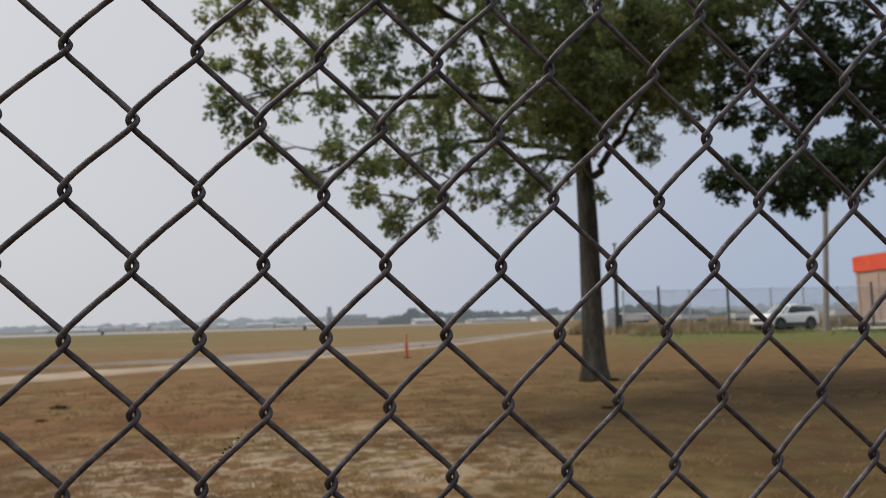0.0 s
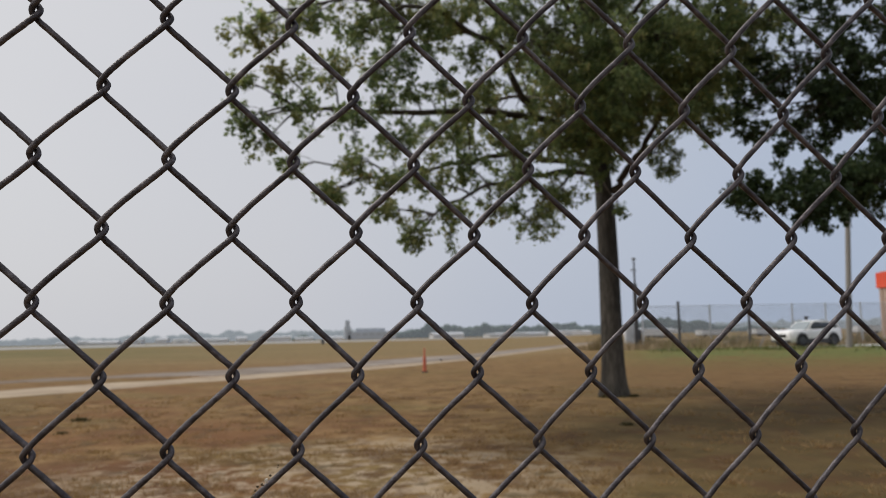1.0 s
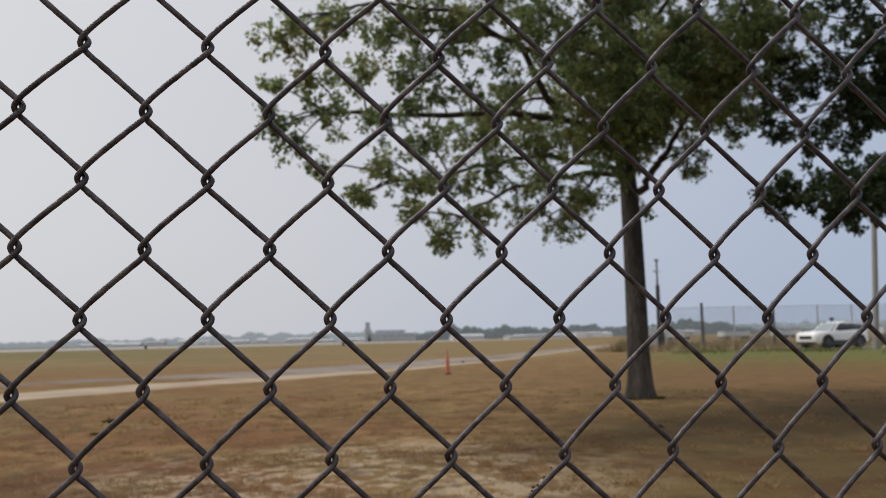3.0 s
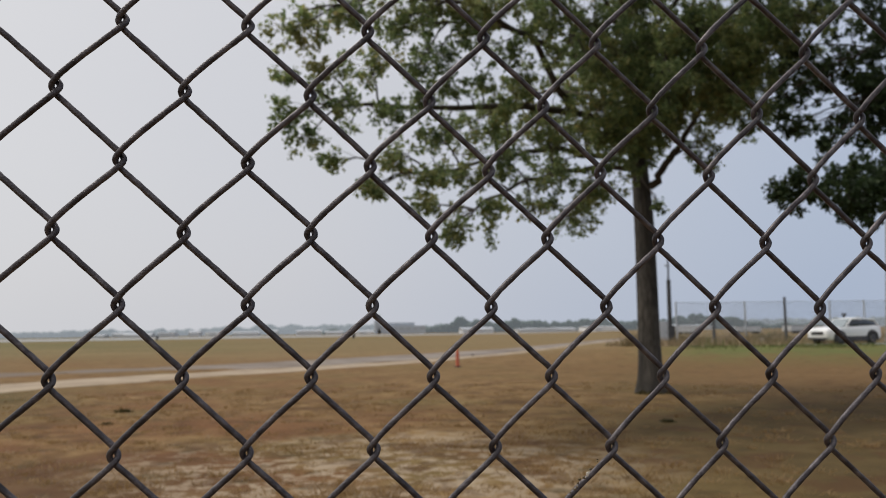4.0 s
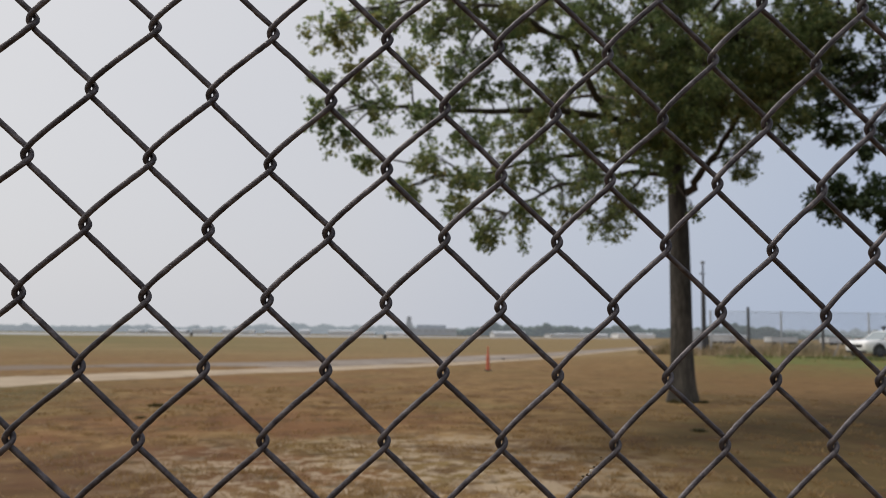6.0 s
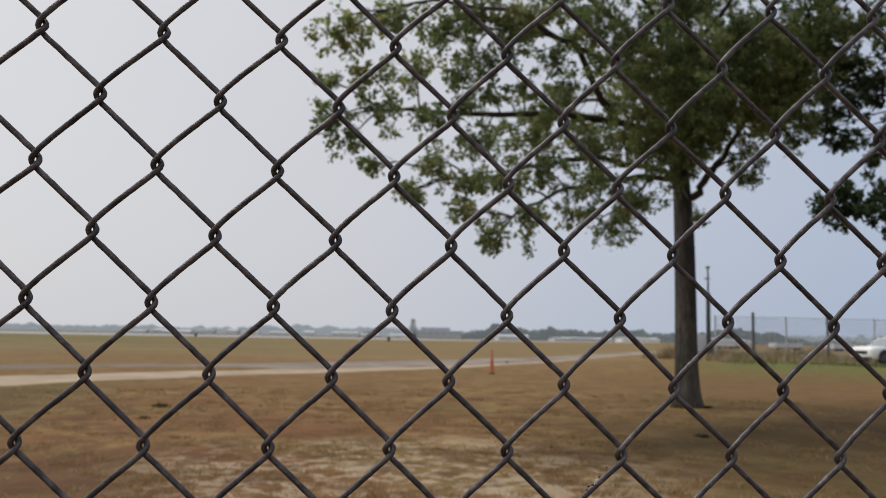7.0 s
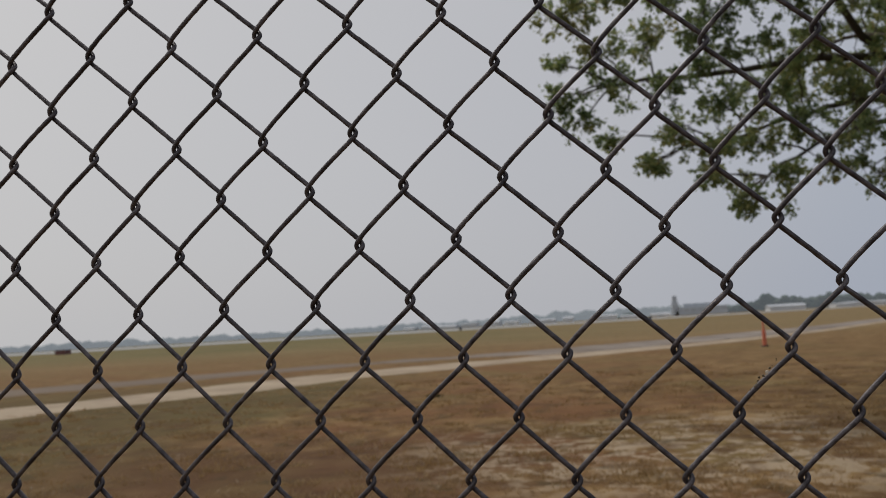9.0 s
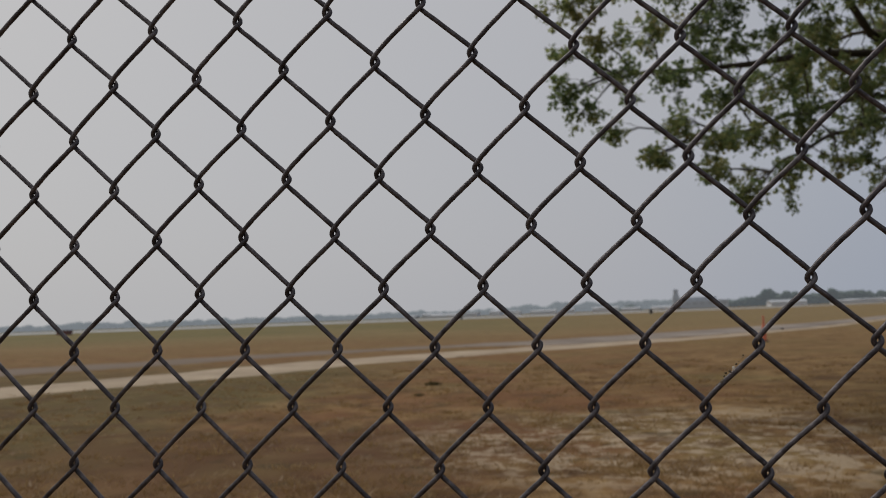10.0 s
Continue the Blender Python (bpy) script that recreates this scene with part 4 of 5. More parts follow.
rod(bm, (5.73, 34.73, 0.72), (5.73, 34.73, 1.04), 0.04, 0.032, 16)
part("neck", bm, M_ORANGE, post)


# ---------------------------------------------------------------- white car on the road
def make_car(place):
    ox, oy, oz = place
    top = thing("car", place, "white sport utility car with roof beacon on the road", "car")
    cs, sn, sc = math.cos(radians(13)), math.sin(radians(13)), 0.95
    P = lambda x, y, z: (ox + sc * (cs * x - sn * y), oy + sc * (sn * x + cs * y), oz + sc * z)  # noqa: E731

    def hull(name, sections, material, label="", parent=None):
        """A skin over cross-sections; each has its length along the car and half-outline (across, up)."""
        bm = fresh()
        rings = []
        for x, outline in sections:
            ring = [bm.verts.new(P(x, a, z)) for a, z in outline] + [bm.verts.new(P(x, -a, z)) for a, z in reversed(outline)]
            rings.append(ring)
        for a, b in zip(rings[:-1], rings[1:]):
            for k in range(len(a)):
                k2 = (k + 1) % len(a)
                bm.faces.new((a[k], a[k2], b[k2], b[k]))
        bm.faces.new(rings[0])
        bm.faces.new(list(reversed(rings[-1])))
        bmesh.ops.recalc_face_normals(bm, faces=bm.faces)
        for f in bm.faces:
            f.smooth = True
        ob = part(name, bm, material, parent or top, label)
        return ob

    def block(bm, lo, hi, bevel):
        """A box set square to the car."""
        piece = fresh()
        box(piece, lo, hi, bevel)
        for v in piece.verts:
            v.co = P(*v.co)
        me = bpy.data.meshes.new("block")
        piece.to_mesh(me)
        piece.free()
        bm.from_mesh(me)
        bpy.data.meshes.remove(me)

    def low(w, zb, zm, zt):
        return [(w * 0.90, zb), (w, zb + 0.12), (w, zm), (w * 0.93, zt - 0.03), (w * 0.86, zt)]

    # the nose points to -x
    hull("body", [(-2.32, low(0.72, 0.40, 0.70, 0.86)), (-2.24, low(0.85, 0.30, 0.76, 0.98)), (-1.95, low(0.92, 0.26, 0.86, 1.06)), (-1.2, low(0.93, 0.26, 0.92, 1.10)),
                  (-0.9, low(0.93, 0.26, 0.88, 1.07)), (0.6, low(0.93, 0.26, 0.94, 1.15)), (1.8, low(0.93, 0.28, 0.97, 1.18)), (2.2, low(0.86, 0.34, 0.96, 1.16)), (2.3, low(0.74, 0.46, 0.88, 1.08))], M_CARP)
    cab = lambda w1, w2, z1, z2: [(w1, z1), (w1 * 0.97, z1 + (z2 - z1) * 0.5), (w2, z2 - 0.06), (w2 * 0.85, z2)]  # noqa: E731
    glass = hull("cabin_glass", [(-0.83, cab(0.80, 0.79, 1.05, 1.08)), (-0.08, cab(0.82, 0.66, 1.06, 1.60)), (0.7, cab(0.83, 0.68, 1.06, 1.64)), (1.8, cab(0.82, 0.62, 1.06, 1.54)), (2.2, cab(0.76, 0.70, 1.05, 1.12))], M_GLASS, "dark tinted windows")
    hull("roof", [(-0.18, [(0.62, 1.53), (0.64, 1.60), (0.4, 1.635)]), (0.6, [(0.70, 1.56), (0.70, 1.65), (0.42, 1.69)]), (1.8, [(0.66, 1.48), (0.66, 1.57), (0.4, 1.60)]), (2.12, [(0.60, 1.38), (0.61, 1.45), (0.4, 1.48)])], M_CARP)
    bm = fresh()
    vs = [bm.verts.new(P(*c)) for c in ((-0.985, -0.70, 1.09), (-0.985, 0.70, 1.09), (-0.30, 0.56, 1.60), (-0.30, -0.56, 1.60), (-0.955, -0.70, 1.075), (-0.955, 0.70, 1.075), (-0.27, 0.56, 1.585), (-0.27, -0.56, 1.585))]
    for f in ((0, 1, 2, 3), (7, 6, 5, 4), (0, 4, 5, 1), (1, 5, 6, 2), (2, 6, 7, 3), (3, 7, 4, 0)):
        bm.faces.new([vs[k] for k in f])
    for v in bm.verts:
        v.co += Vector((0.13 * cs, 0.13 * sn, 0.025))
    part("windscreen", bm, M_SCREEN, top, "windscreen reflecting pale sky")
    for s in (-1, 1):
        for x0, x1, n in ((-0.8, -0.1, "front_pillar"), (0.58, 0.6, "middle_pillar"), (1.85, 2.18, "rear_pillar")):
            bm = fresh()
            z0, z1 = (1.06, 1.6) if n != "rear_pillar" else (1.6, 1.06)
            rod(bm, P(x0, s * (0.80 if z0 < 1.3 else 0.63), z0), P(x1, s * (0.66 if z1 > 1.3 else 0.76), z1), 0.045, 0.045, 8)
            part(n, bm, M_CARP, top)
    bm = fresh()
    block(bm, (-2.345, -0.5, 0.60), (-2.22, 0.5, 0.80), 0.02)
    part("grille", bm, M_BLACK, top, "black grille")
    bm = fresh()
    block(bm, (-2.33, -0.78, 0.28), (-2.05, 0.78, 0.47), 0.05)
    part("bumper", bm, M_DARKM, top, "dark plastic lower bumper")
    bm = fresh()
    block(bm, (-1.9, -0.955, 0.20), (1.9, -0.90, 0.50), 0.02)
    part("sill", bm, M_DARKM, top, "dark plastic sill")
    for s in (-1, 1):
        bm = fresh()
        block(bm, (-2.30, s * 0.68 - 0.14, 0.72), (-2.05, s * 0.68 + 0.16, 0.86), 0.03)
        part("headlight", bm, M_LAMP, top, "clear headlight")
        bm = fresh()
        block(bm, (2.18, s * 0.72 - 0.1, 0.78), (2.31, s * 0.72 + 0.1, 0.98), 0.03)
        part("tail_light", bm, M_TAIL, top, "red tail light")
        bm = fresh()
        block(bm, (-0.75, s * 0.99 - 0.09, 1.02), (-0.62, s * 0.99 + 0.09, 1.15), 0.03)
        part("mirror", bm, M_CARP, top)
        for x in (-1.38, 1.36):
            bm = fresh()
            rod(bm, P(x, s * 0.72, 0.385), P(x, s * 0.955, 0.385), 0.385, 0.375, 28)
            tyre = part("tyre", bm, M_BLACK, top, "black tyre")
            bm = fresh()
            rod(bm, P(x, s * 0.95, 0.385), P(x, s * 0.97, 0.385), 0.24, 0.22, 20)
            part("rim", bm, M_RIM, tyre, "dark grey alloy rim")
            bm = fresh()
            for k in range(11):
                a0, a1 = math.pi * k / 11, math.pi * (k + 1) / 11
                rod(bm, P(x + 0.455 * math.cos(a0), s * 0.925, 0.385 + 0.455 * math.sin(a0)), P(x + 0.455 * math.cos(a1), s * 0.925, 0.385 + 0.455 * math.sin(a1)), 0.06, 0.06, 6)
            part("wheel_arch", bm, M_DARKM, top, "dark wheel arch")
    for x in (0.05, 0.95):
        bm = fresh()
        block(bm, (x + 0.2, -0.965, 0.80), (x + 0.42, -0.935, 0.84), 0.008)
        part("door_handle", bm, M_CARP, top)
    bm = fresh()
    block(bm, (0.0, -0.05, 1.68), (0.08, 0.05, 1.80), 0.01)
    block(bm, (-0.08, -0.16, 1.80), (0.16, 0.16, 1.96), 0.05)
    part("beacon", bm, M_DARKM, top, "small dark beacon on a stem")
    return top


make_car((31.8, 46.3, float(rise(31.8, 46.3)) + 0.02))

# ---------------------------------------------------------------- poles
pole = thing("utility_pole", (31.3, 41.7, 0.35), "weathered grey-brown wooden utility pole beside the road", "utility pole")
bm = fresh()
rod(bm, (31.3, 41.7, 0.2), (31.95, 41.7, 10.2), 0.17, 0.13, 16)
part("pole", bm, M_POLE, pole)
bm = fresh()
box(bm, (30.9, 41.62, 9.5), (33.0, 41.78, 9.62), 0.02)
part("crossarm", bm, M_POLE, pole)

mast = thing("instrument_mast", (22.35, 50.5, 0.3), "dark steel mast with small instruments on top", "mast")
bm = fresh()
rod(bm, (22.35, 50.5, 0.2), (22.37, 50.5, 4.7), 0.15, 0.13, 14)
part("lower_pole", bm, M_DARKM, mast)
bm = fresh()
rod(bm, (22.37, 50.5, 4.7), (22.38, 50.5, 6.3), 0.065, 0.05, 10)
part("upper_pole", bm, M_DARKM, mast)
bm = fresh()
box(bm, (22.24, 50.42, 6.25), (22.5, 50.58, 6.42), 0.03)
part("instrument_head", bm, M_STEEL, mast)
bm = fresh()
rod(bm, (22.2, 50.5, 5.6), (22.55, 50.5, 5.6), 0.025, 0.025, 8)
box(bm, (22.16, 50.44, 5.54), (22.24, 50.56, 5.68), 0.02)
part("instrument_arm", bm, M_STEEL, mast)
bm = fresh()
box(bm, (22.2, 50.3, 0.5), (22.62, 50.45, 1.7), 0.03)
part("control_box", bm, M_DARKM, mast)

cabinet = thing("electrical_cabinet", (22.3, 51.6, 0.35), "pale grey electrical cabinet standing in the grass", "cabinet")
bm = fresh()
box(bm, (22.0, 51.4, 0.15), (22.6, 51.8, 2.0), 0.03)
part("body", bm, M_GREYB, cabinet)
bm = fresh()
box(bm, (22.05, 51.38, 0.65), (22.55, 51.402, 1.9), 0.006)
door = part("door", bm, M_GREYB, cabinet)
bm = fresh()
box(bm, (22.45, 51.36, 1.2), (22.48, 51.385, 1.35), 0.004)
part("handle", bm, M_DARKM, door)

# ---------------------------------------------------------------- far fence
far_fence = thing("perimeter_fence", (30, 50, 0.6), "grey galvanised chain-link perimeter fence with dark posts", "fence")
fa, fb = Vector((22.85, 50.6)), Vector((62.05, 49.0))
posts = [22.85, 25.36, 27.55, 30.32, 33.45, 35.9] + [38.5 + 2.62 * k for k in range(10)]
steps_n = len(posts) - 1
rail = []
for k, along in enumerate(posts):
    q = fa.lerp(fb, (along - fa.x) / (fb.x - fa.x))
    dark = k in (1, 3, 7, 11)
    z = float(rise(q.x, q.y))
    rail.append((q.x, q.y, z))
    bm = fresh()
    thick = 0.088 if dark else 0.06
    rod(bm, (q.x, q.y, z - 0.05), (q.x, q.y, z + (3.08 if dark else 2.84)), thick, thick, 10)
    part("post", bm, M_POST if dark else M_PALEPOST, far_fence, "dark grey painted post" if dark else "")
for h, r in ((2.78, 0.016), (0.12, 0.012)):
    V, F = tube([(x, y, z + h) for x, y, z in rail], r, 6, (0, 0, 1))
    part("rail", quads("rail", V, F, M_PALEPOST), M_PALEPOST, far_fence)
pieces = []
line = [Vector(p) for p in rail]
total = 520
for k in range(total):
    f = k / total * steps_n
    p0 = line[int(f)].lerp(line[int(f) + 1], f - int(f))
    g = min(k + 1, total - 1) / total * steps_n
    p1 = line[int(g)].lerp(line[min(int(g) + 1, steps_n)], g - int(g))
    pts = [(*(p0 if (j % 2 == 0) else p1).xy, (p0.z + 0.1 + 2.67 * j / 24)) for j in range(25)]
    pieces.append(tube(pts, 0.008, 3, (0.3, 0.9, 0.1)))
V, F = joined(pieces)
tagged(part("mesh", quads("mesh", V, F, M_MESH), M_MESH, far_fence), kind="stuff")


# ---------------------------------------------------------------- rubble and odds and ends by the far fence
def rock(x, y, r, seed, label="pale rubble boulder lying in the grass"):
    z = float(rise(x, y))
    bm = fresh()
    bmesh.ops.create_icosphere(bm, subdivisions=2, radius=r)
    for v in bm.verts:
        v.co += noise.noise_vector(v.co * (1.6 / r) + Vector((seed * 7.1, 0, 0))) * r * 0.35
        v.co.z *= 0.6
        v.co += Vector((x, y, z + r * 0.25))
    tagged(part("boulder", bm, M_ROCK, None), label, "boulder", "rubble by the far fence")


for k, (x, y, r) in enumerate([(25.6, 51.4, 0.34), (26.5, 51.0, 0.42), (27.2, 51.5, 0.5), (28.1, 50.8, 0.36), (28.9, 51.2, 0.45), (29.9, 50.6, 0.3), (24.7, 52.4, 0.4), (35.6, 50.0, 0.45), (37.0, 49.5, 0.38)]):
    rock(x, y, r, k)
stake = thing("leaning_stake", (28.3, 46.0, 0.4), "pale wooden stake leaning in the grass", "stake")
bm = fresh()
rod(bm, (28.25, 46, 0.2), (28.85, 46.1, 1.3), 0.045, 0.04, 8)
part("stick", bm, M_POLE, stake)


def rough_grass():
    """Uncut tan and green grass and brush along the foot of the far fence."""
    rng = np.random.default_rng(31)
    n = 32000
    f = rng.random(n)
    x = 20.5 + 12.5 * f**1.1
    y = 52.6 + rng.normal(0, 2.6, n) - 0.04 * (x - 22)
    far_side = rng.random(n) < 0.35
    x[far_side] = rng.uniform(34, 60, far_side.sum())
    y[far_side] = 50.4 + rng.normal(0, 0.8, far_side.sum())
    lump = np.array([noise.noise(Vector((a * 0.5, b * 0.5, 4))) for a, b in zip(x, y)])
    keep = lump > -0.15
    x, y, lump = x[keep], y[keep], lump[keep]
    n = len(x)
    h = rng.uniform(0.2, 0.8, n) * (0.7 + 1.5 * np.clip(lump, 0, 1))
    z = rise(x, y)
    a = rng.uniform(0, 2 * np.pi, n)
    w = rng.uniform(0.012, 0.03, n)
    dx, dy = np.cos(a) * w, np.sin(a) * w
    lean = rng.normal(0, 0.35, (n, 2)) * h[:, None]
    V = np.stack([np.stack([x - dx, y - dy, z - 0.02], -1), np.stack([x + dx, y + dy, z - 0.02], -1), np.stack([x + lean[:, 0], y + lean[:, 1], z + h], -1)], 1).reshape(-1, 3)
    m = surface("tan_brush", [(0.25, (0.16, 0.165, 0.065)), (0.5, (0.30, 0.225, 0.14)), (0.75, (0.46, 0.36, 0.25))], scale=0.35, fine=3, rough=0.95, bump=0, island=0.5, spec=0.1)
    ob = new("rough_grass", quads("rough_grass", V, np.arange(n * 3).reshape(n, 3), m, False))
    tagged(ob, "uncut tan grass and brush along the far fence", "grass", kind="stuff")


rough_grass()


def verge_grass():
    """Lush short grass on the verge below the service road."""
    rng = np.random.default_rng(77)
    n = 16000
    az = rng.uniform(0.43, 0.95, n)
    d = rng.normal(51.5, 2.4, n)
    x, y = d * np.sin(az), d * np.cos(az)
    lump = np.array([noise.noise(Vector((a * 0.35, b * 0.35, 9))) for a, b in zip(x, y)])
    keep = (rng.random(n) < 0.35 + 1.2 * lump) & (y < 44.0 - (x - 33) * 0.16)
    x, y, lump = x[keep], y[keep], lump[keep]
    n = len(x)
    h = rng.uniform(0.05, 0.2, n) * (0.8 + np.clip(lump, 0, 1))
    z = rise(x, y)
    a = rng.uniform(0, 2 * np.pi, n)
    w = rng.uniform(0.02, 0.05, n)
    dx, dy = np.cos(a) * w, np.sin(a) * w
    lean = rng.normal(0, 0.5, (n, 2)) * h[:, None]
    V = np.stack([np.stack([x - dx, y - dy, z - 0.02], -1), np.stack([x + dx, y + dy, z - 0.02], -1), np.stack([x + lean[:, 0], y + lean[:, 1], z + h], -1)], 1).reshape(-1, 3)
    m = leafy("verge_grass_blade", [(0.2, (0.075, 0.105, 0.03)), (0.5, (0.13, 0.155, 0.05)), (0.85, (0.22, 0.20, 0.085))], scale=0.4, thin=0.4, each=0.3)
    ob = new("verge_grass", quads("verge_grass", V, np.arange(n * 3).reshape(n, 3), m, False))
    tagged(ob, "short green verge grass below the service road", "grass", kind="stuff")


verge_grass()

# parked trailers and stores on the yard beyond the far fence
def box_trailer(x, y, w, h, turn, material, label):
    z = float(rise(x, y))
    top = thing("box_trailer", (x, y, z), label, "trailer", "trailers on the yard")
    m = Matrix.Translation((x, y, z)) @ Matrix.Rotation(radians(turn), 4, "Z")

    def add(name, lo, hi, mat, bevel=0.03, parent=None):
        bm = box(fresh(), lo, hi, bevel)
        bm.transform(m)
        return part(name, bm, mat, parent or top)

    add("body", (-w / 2, -1.2, 0.55), (w / 2, 1.2, 0.9 + h), material, 0.06)
    add("roof", (-w / 2 - 0.05, -1.25, 0.9 + h), (w / 2 + 0.05, 1.25, 1.0 + h), M_ROOF)
    add("chassis", (-w / 2 + 0.3, -1.15, 0.3), (w / 2 - 0.3, 1.15, 0.55), M_STEEL)
    add("door", (w / 2 - 1.5, -1.23, 0.7), (w / 2 - 0.5, -1.18, 0.8 + h), M_GREYB)
    for px in (-w / 2 + 0.9, w / 2 - 2.0, w / 2 - 1.0):
        bm = rod(fresh(), (px, -1.18, 0.36), (px, -0.85, 0.36), 0.36, 0.36, 14)
        bm.transform(m)
        part("wheel", bm, M_BLACK, top)


rnd = random.Random(9)
for k in range(13):
    x, y = 80 + 7.6 * k + rnd.uniform(-3, 3), 176 - 1.2 * k + rnd.uniform(-14, 14)
    pale = k % 4 != 1
    box_trailer(x, y, rnd.uniform(3.5, 8.5), rnd.uniform(0.35, 1.1), rnd.uniform(-25, 25), M_GREYB if pale else M_TAN, "pale grey box trailer parked beyond the far fence" if pale else "tan box trailer parked beyond the far fence")

# ---------------------------------------------------------------- building with the red fascia
shop = thing("building", (48.3, 60, 0.5), "tan block building with a bright red fascia", "building")
ax, ay = Vector((48.0, 60.0)), Vector((-0.17, -0.985))
bx = Vector((0.985, -0.17))


def slab(name, lo, hi, z0, z1, d0, d1, material, label="", parent=None, bevel=0.0):
    """A block along the building's front: lo..hi metres along, d0..d1 metres back from it."""
    bm = fresh()
    box(bm, (lo, d0, z0), (hi, d1, z1), bevel)
    for v in bm.verts:
        q = ax + ay * v.co.x + bx * v.co.y
        v.co = (q.x, q.y, v.co.z)
    return part(name, bm, material, parent or shop, label)


wall = slab("wall", 0, 9.6, 0.2, 4.72, 0, 16, M_TAN)
slab("fascia", -0.15, 9.75, 4.72, 6.0, -0.15, 16.15, M_RED, "bright red fascia band", bevel=0.04)
slab("roof", 0.1, 9.5, 6.0, 6.12, 0.1, 15.9, M_ROOF)
for k in range(5):
    slab("block_course", 0, 9.6, 1.0 + k * 0.72, 1.03 + k * 0.72, -0.02, 0.03, M_TAN, parent=wall)
for k in range(4):
    slab("pilaster", 0.2 + k * 2.9, 0.5 + k * 2.9, 0.75, 4.70, -0.07, 0.02, M_TAN, parent=wall)
slab("plinth", -0.04, 9.64, 0.1, 0.75, -0.05, 16.05, M_GREYB)

# ---------------------------------------------------------------- far side of the airfield
def hangar(x, y, w, d, h, pitch, wall_m, label):
    top = thing("hangar", (x, y, 0), label, "hangar", "hangars across the airfield")
    bm = fresh()
    box(bm, (x - w / 2, y, -0.2), (x + w / 2, y + d, h))
    part("wall", bm, wall_m, top)
    bm = fresh()
    vs = [bm.verts.new(c) for c in ((x - w / 2 - 0.5, y - 0.5, h), (x + w / 2 + 0.5, y - 0.5, h), (x + w / 2 + 0.5, y + d, h), (x - w / 2 - 0.5, y + d, h), (x - w / 2 - 0.5, y + d / 2, h + pitch), (x + w / 2 + 0.5, y + d / 2, h + pitch))]
    for f in ((0, 1, 5, 4), (2, 3, 4, 5), (0, 4, 3), (1, 2, 5), (3, 2, 1, 0)):
        bm.faces.new([vs[k] for k in f])
    part("roof", bm, M_ROOF, top)
    for k in range(max(1, int(w // 12))):
        bm = fresh()
        cx = x - w / 2 + (k + 0.5) * w / max(1, int(w // 12))
        box(bm, (cx - 2.6, y - 0.25, 0), (cx + 2.6, y + 0.1, h * 0.75))
        part("door", bm, M_GREYB, top)


far_white, far_grey = "white metal hangar at the far treeline", "low grey shed at the far treeline"
rnd = random.Random(12)
for k in range(26):
    x = -190 + k * 21 + rnd.uniform(-8, 8)
    y = rnd.uniform(690, 780) if x < 90 else rnd.uniform(600, 700)
    if 44 < x < 108:
        continue
    white = rnd.random() < (0.15 if x < 60 else 0.35)
    w, h, m, name = rnd.uniform(8, 24), rnd.uniform(1.9, 3.7), M_WHITE if white else M_GREYB, far_white if white else far_grey
    hangar(x, y, w, 20, h, rnd.uniform(0.6, 1.8), m, name)

terminal = thing("terminal_building", (76, 790, 0), "broad grey building with a short tower at the treeline", "building")
for name, lo, hi in (("wall", (54, 790, -0.2), (100, 815, 7.5)), ("upper_floor", (62, 794, 7.5), (90, 812, 10.5)), ("tower", (51, 790, -0.2), (57, 798, 12.5)), ("tower_cab", (52, 790.6, 12.5), (56, 797.4, 18.4))):
    bm = fresh()
    box(bm, lo, hi, 0.15)
    piece = part(name, bm, M_TERMINAL, terminal)
    x0, x1, z0, z1 = lo[0], hi[0], max(lo[2], 1.5), hi[2]
    bays = max(1, int((x1 - x0) // 6))
    for k in range(bays):
        bm = fresh()
        w = (x1 - x0) / bays
        box(bm, (x0 + k * w + w * 0.18, lo[1] - 0.08, z0 + (z1 - z0) * 0.35), (x0 + (k + 1) * w - w * 0.18, lo[1] + 0.05, z0 + (z1 - z0) * 0.75))
        part("window", bm, M_FARWIN, piece)


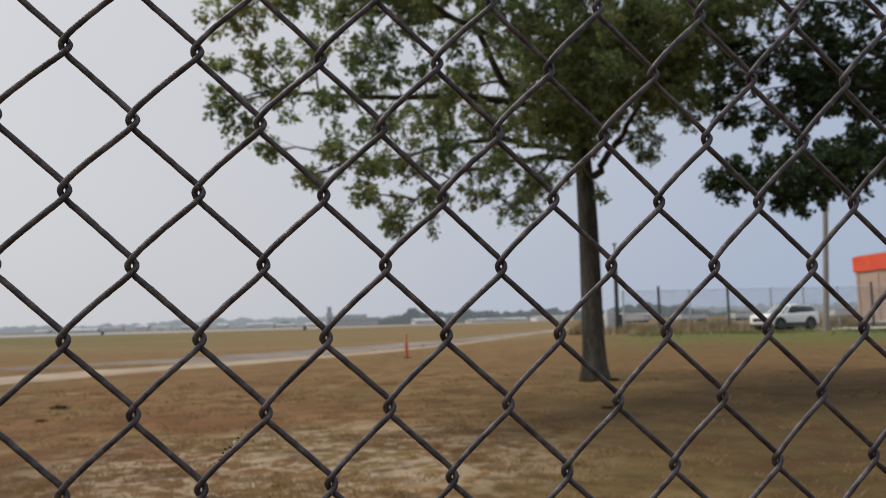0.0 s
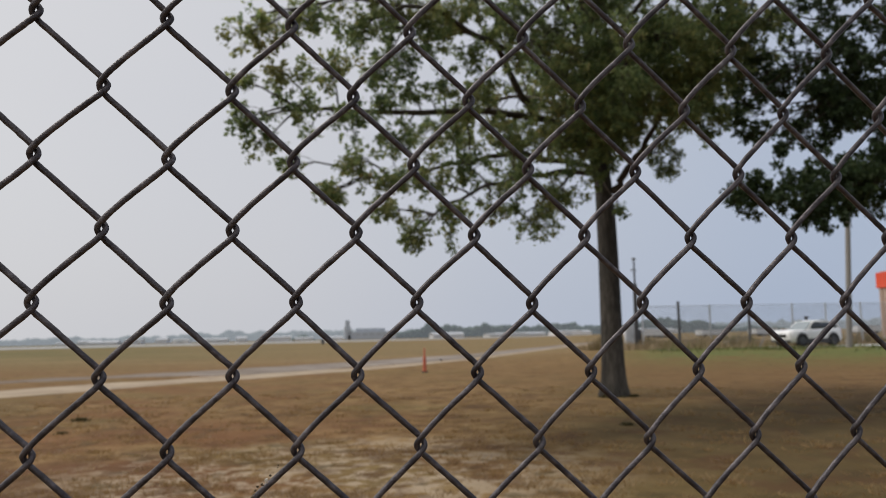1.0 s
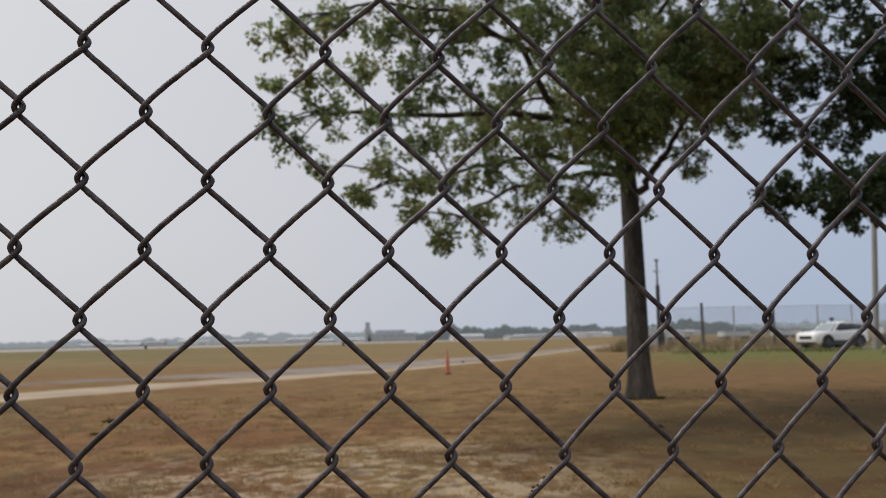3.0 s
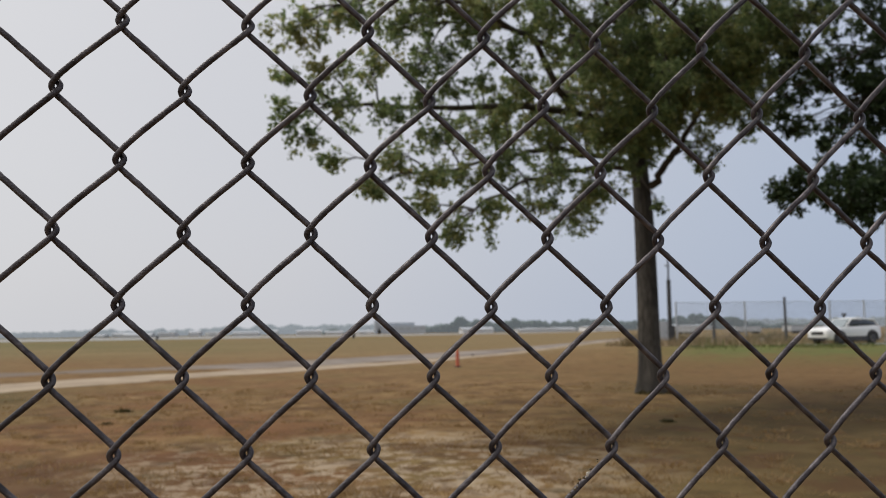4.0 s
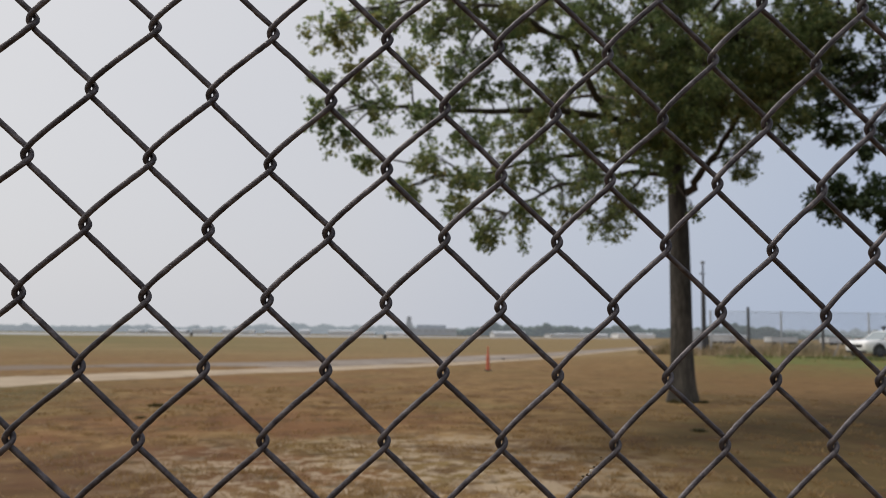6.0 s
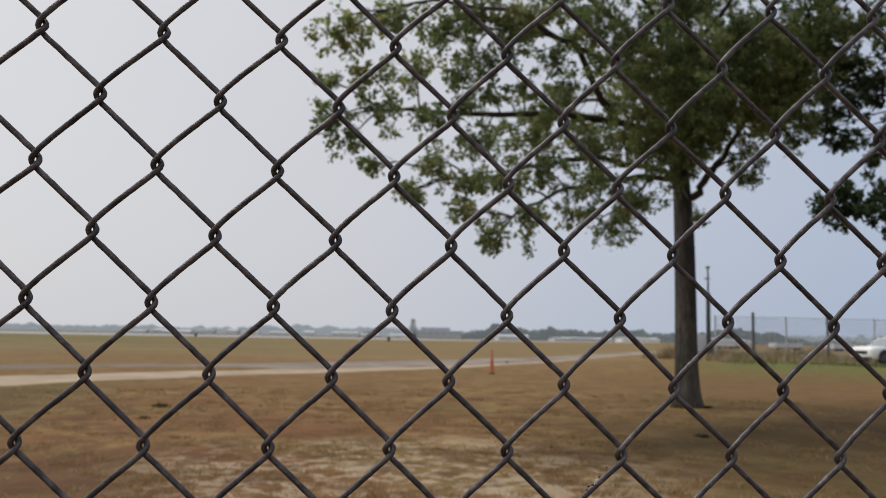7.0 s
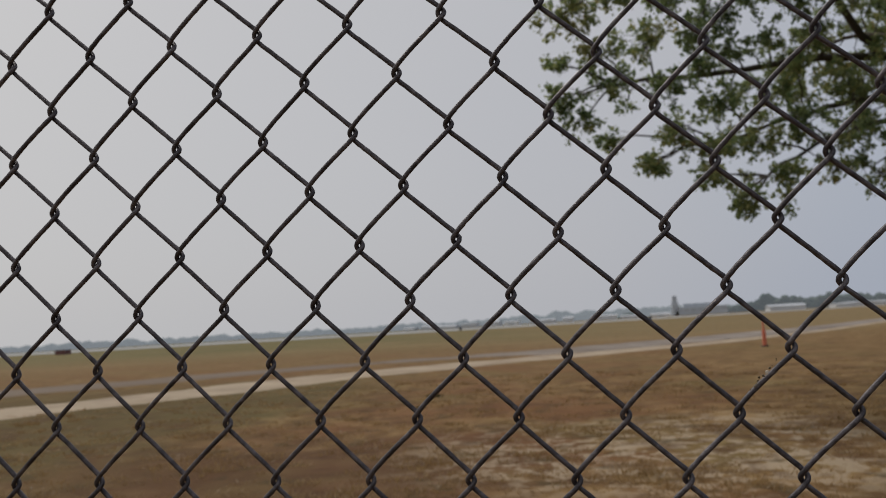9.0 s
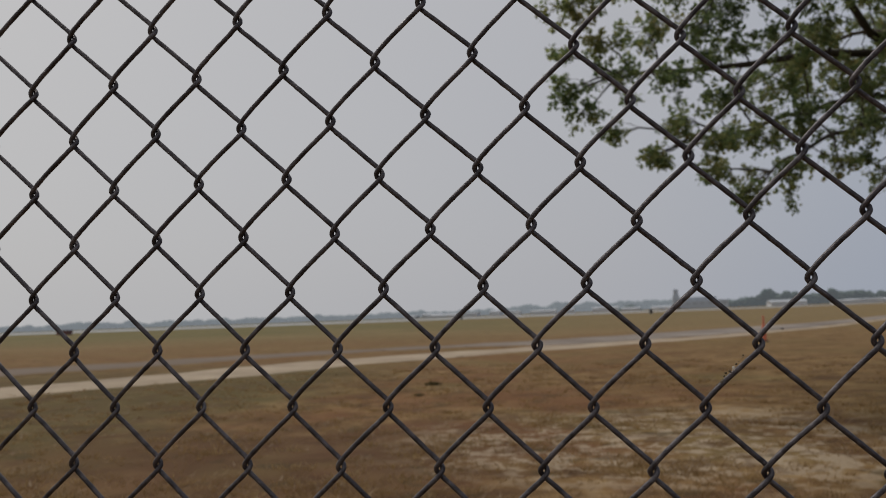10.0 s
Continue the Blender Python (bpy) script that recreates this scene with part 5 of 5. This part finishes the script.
def woods(name, material, label, seed, lo, hi, near, count, outline):
    """A far treeline: thousands of rough leaf masses on a belt, as tall as the outline says, with a solid heart."""
    rng = np.random.default_rng(seed)
    bm = fresh()
    bmesh.ops.create_icosphere(bm, subdivisions=1, radius=1)
    bv = np.array([v.co for v in bm.verts])
    bf = np.array([[v.index for v in f.verts] for f in bm.faces])
    bm.free()
    a = rng.uniform(lo, hi, count * 2)
    tall = outline(a)
    a, tall = a[tall > 2.5][:count], tall[tall > 2.5][:count]
    n = len(a)
    d = rng.uniform(near, near + 22, n)
    r = rng.uniform(0.7, 2.0, n) * near / 1000
    z = rng.random(n) ** 0.45 * np.maximum(tall * 0.92 - r, 1.0)
    s = rng.uniform(0.55, 1.45, (n, len(bv), 1))
    V = bv[None] * s * np.stack([r * 1.5, r * 1.5, r], -1)[:, None] + np.stack([d * np.sin(a), d * np.cos(a), z], -1)[:, None]
    F = (bf[None] + (np.arange(n) * len(bv))[:, None, None]).reshape(-1, 3)
    m = 1200
    t = np.linspace(lo, hi, m)
    top = np.maximum(outline(t) * 0.66, 0.0) - 0.4
    belt = [np.stack([d0 * np.sin(t), d0 * np.cos(t), h], -1) for d0, h in ((near + 3, np.full(m, -0.5)), (near + 8, top * 0.7), (near + 18, top), (near + 50, top), (near + 55, np.full(m, -0.5)))]
    base = n * len(bv)
    V = np.vstack([V.reshape(-1, 3), *belt])
    for k in range(4):
        i = base + k * m + np.arange(m - 1)
        F = np.vstack([F, np.stack([i, i + 1, i + m], -1), np.stack([i + 1, i + m + 1, i + m], -1)])
    tagged(new(name, quads(name, V, F, material, True)), label, "woods", kind="structure")


def wave(a, k, seed):
    return np.array([noise.noise(Vector((t * k, seed, 0))) for t in a])


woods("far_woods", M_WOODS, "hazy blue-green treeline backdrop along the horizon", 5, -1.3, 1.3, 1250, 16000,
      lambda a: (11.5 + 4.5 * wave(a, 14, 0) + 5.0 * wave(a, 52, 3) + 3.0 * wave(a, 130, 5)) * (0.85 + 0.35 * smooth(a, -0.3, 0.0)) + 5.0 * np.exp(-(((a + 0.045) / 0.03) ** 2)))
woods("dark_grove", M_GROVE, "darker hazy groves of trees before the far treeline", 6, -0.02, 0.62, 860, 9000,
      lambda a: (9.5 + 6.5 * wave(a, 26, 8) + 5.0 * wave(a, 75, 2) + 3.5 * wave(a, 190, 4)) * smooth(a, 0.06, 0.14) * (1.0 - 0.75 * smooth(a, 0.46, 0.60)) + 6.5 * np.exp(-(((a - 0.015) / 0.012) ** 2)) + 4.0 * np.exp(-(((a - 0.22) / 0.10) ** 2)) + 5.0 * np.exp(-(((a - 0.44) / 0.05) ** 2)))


def airfield_marker(x, y, label):
    t = thing("airfield_marker", (x, y, 0), label, "marker", "airfield markers in the grass")
    bm = fresh()
    box(bm, (x - 0.36, y - 0.12, 0.3), (x + 0.36, y + 0.12, 1.35), 0.04)
    part("panel", bm, M_DARKM, t)
    for s in (-0.22, 0.22):
        bm = fresh()
        rod(bm, (x + s, y, -0.05), (x + s, y, 0.35), 0.04, 0.04, 8)
        part("leg", bm, M_STEEL, t)


airfield_marker(7.8, 200, "small dark marker panel on legs in airfield grass")
airfield_marker(-47.1, 250, "small dark marker panel on legs in airfield grass")

shed = thing("equipment_shed", (-148.3, 200, 0), "small dull red equipment shed on the airfield", "shed")
bm = fresh()
box(bm, (-150.2, 199, -0.1), (-147.0, 201.5, 1.25), 0.03)
part("wall", bm, surface("dull_red_paint", [(0.3, (0.13, 0.06, 0.055)), (0.7, (0.18, 0.085, 0.075))], scale=1, fine=12), shed)
bm = fresh()
box(bm, (-150.4, 198.8, 1.25), (-146.8, 201.7, 1.38), 0.03)
part("roof", bm, M_ROOF, shed)
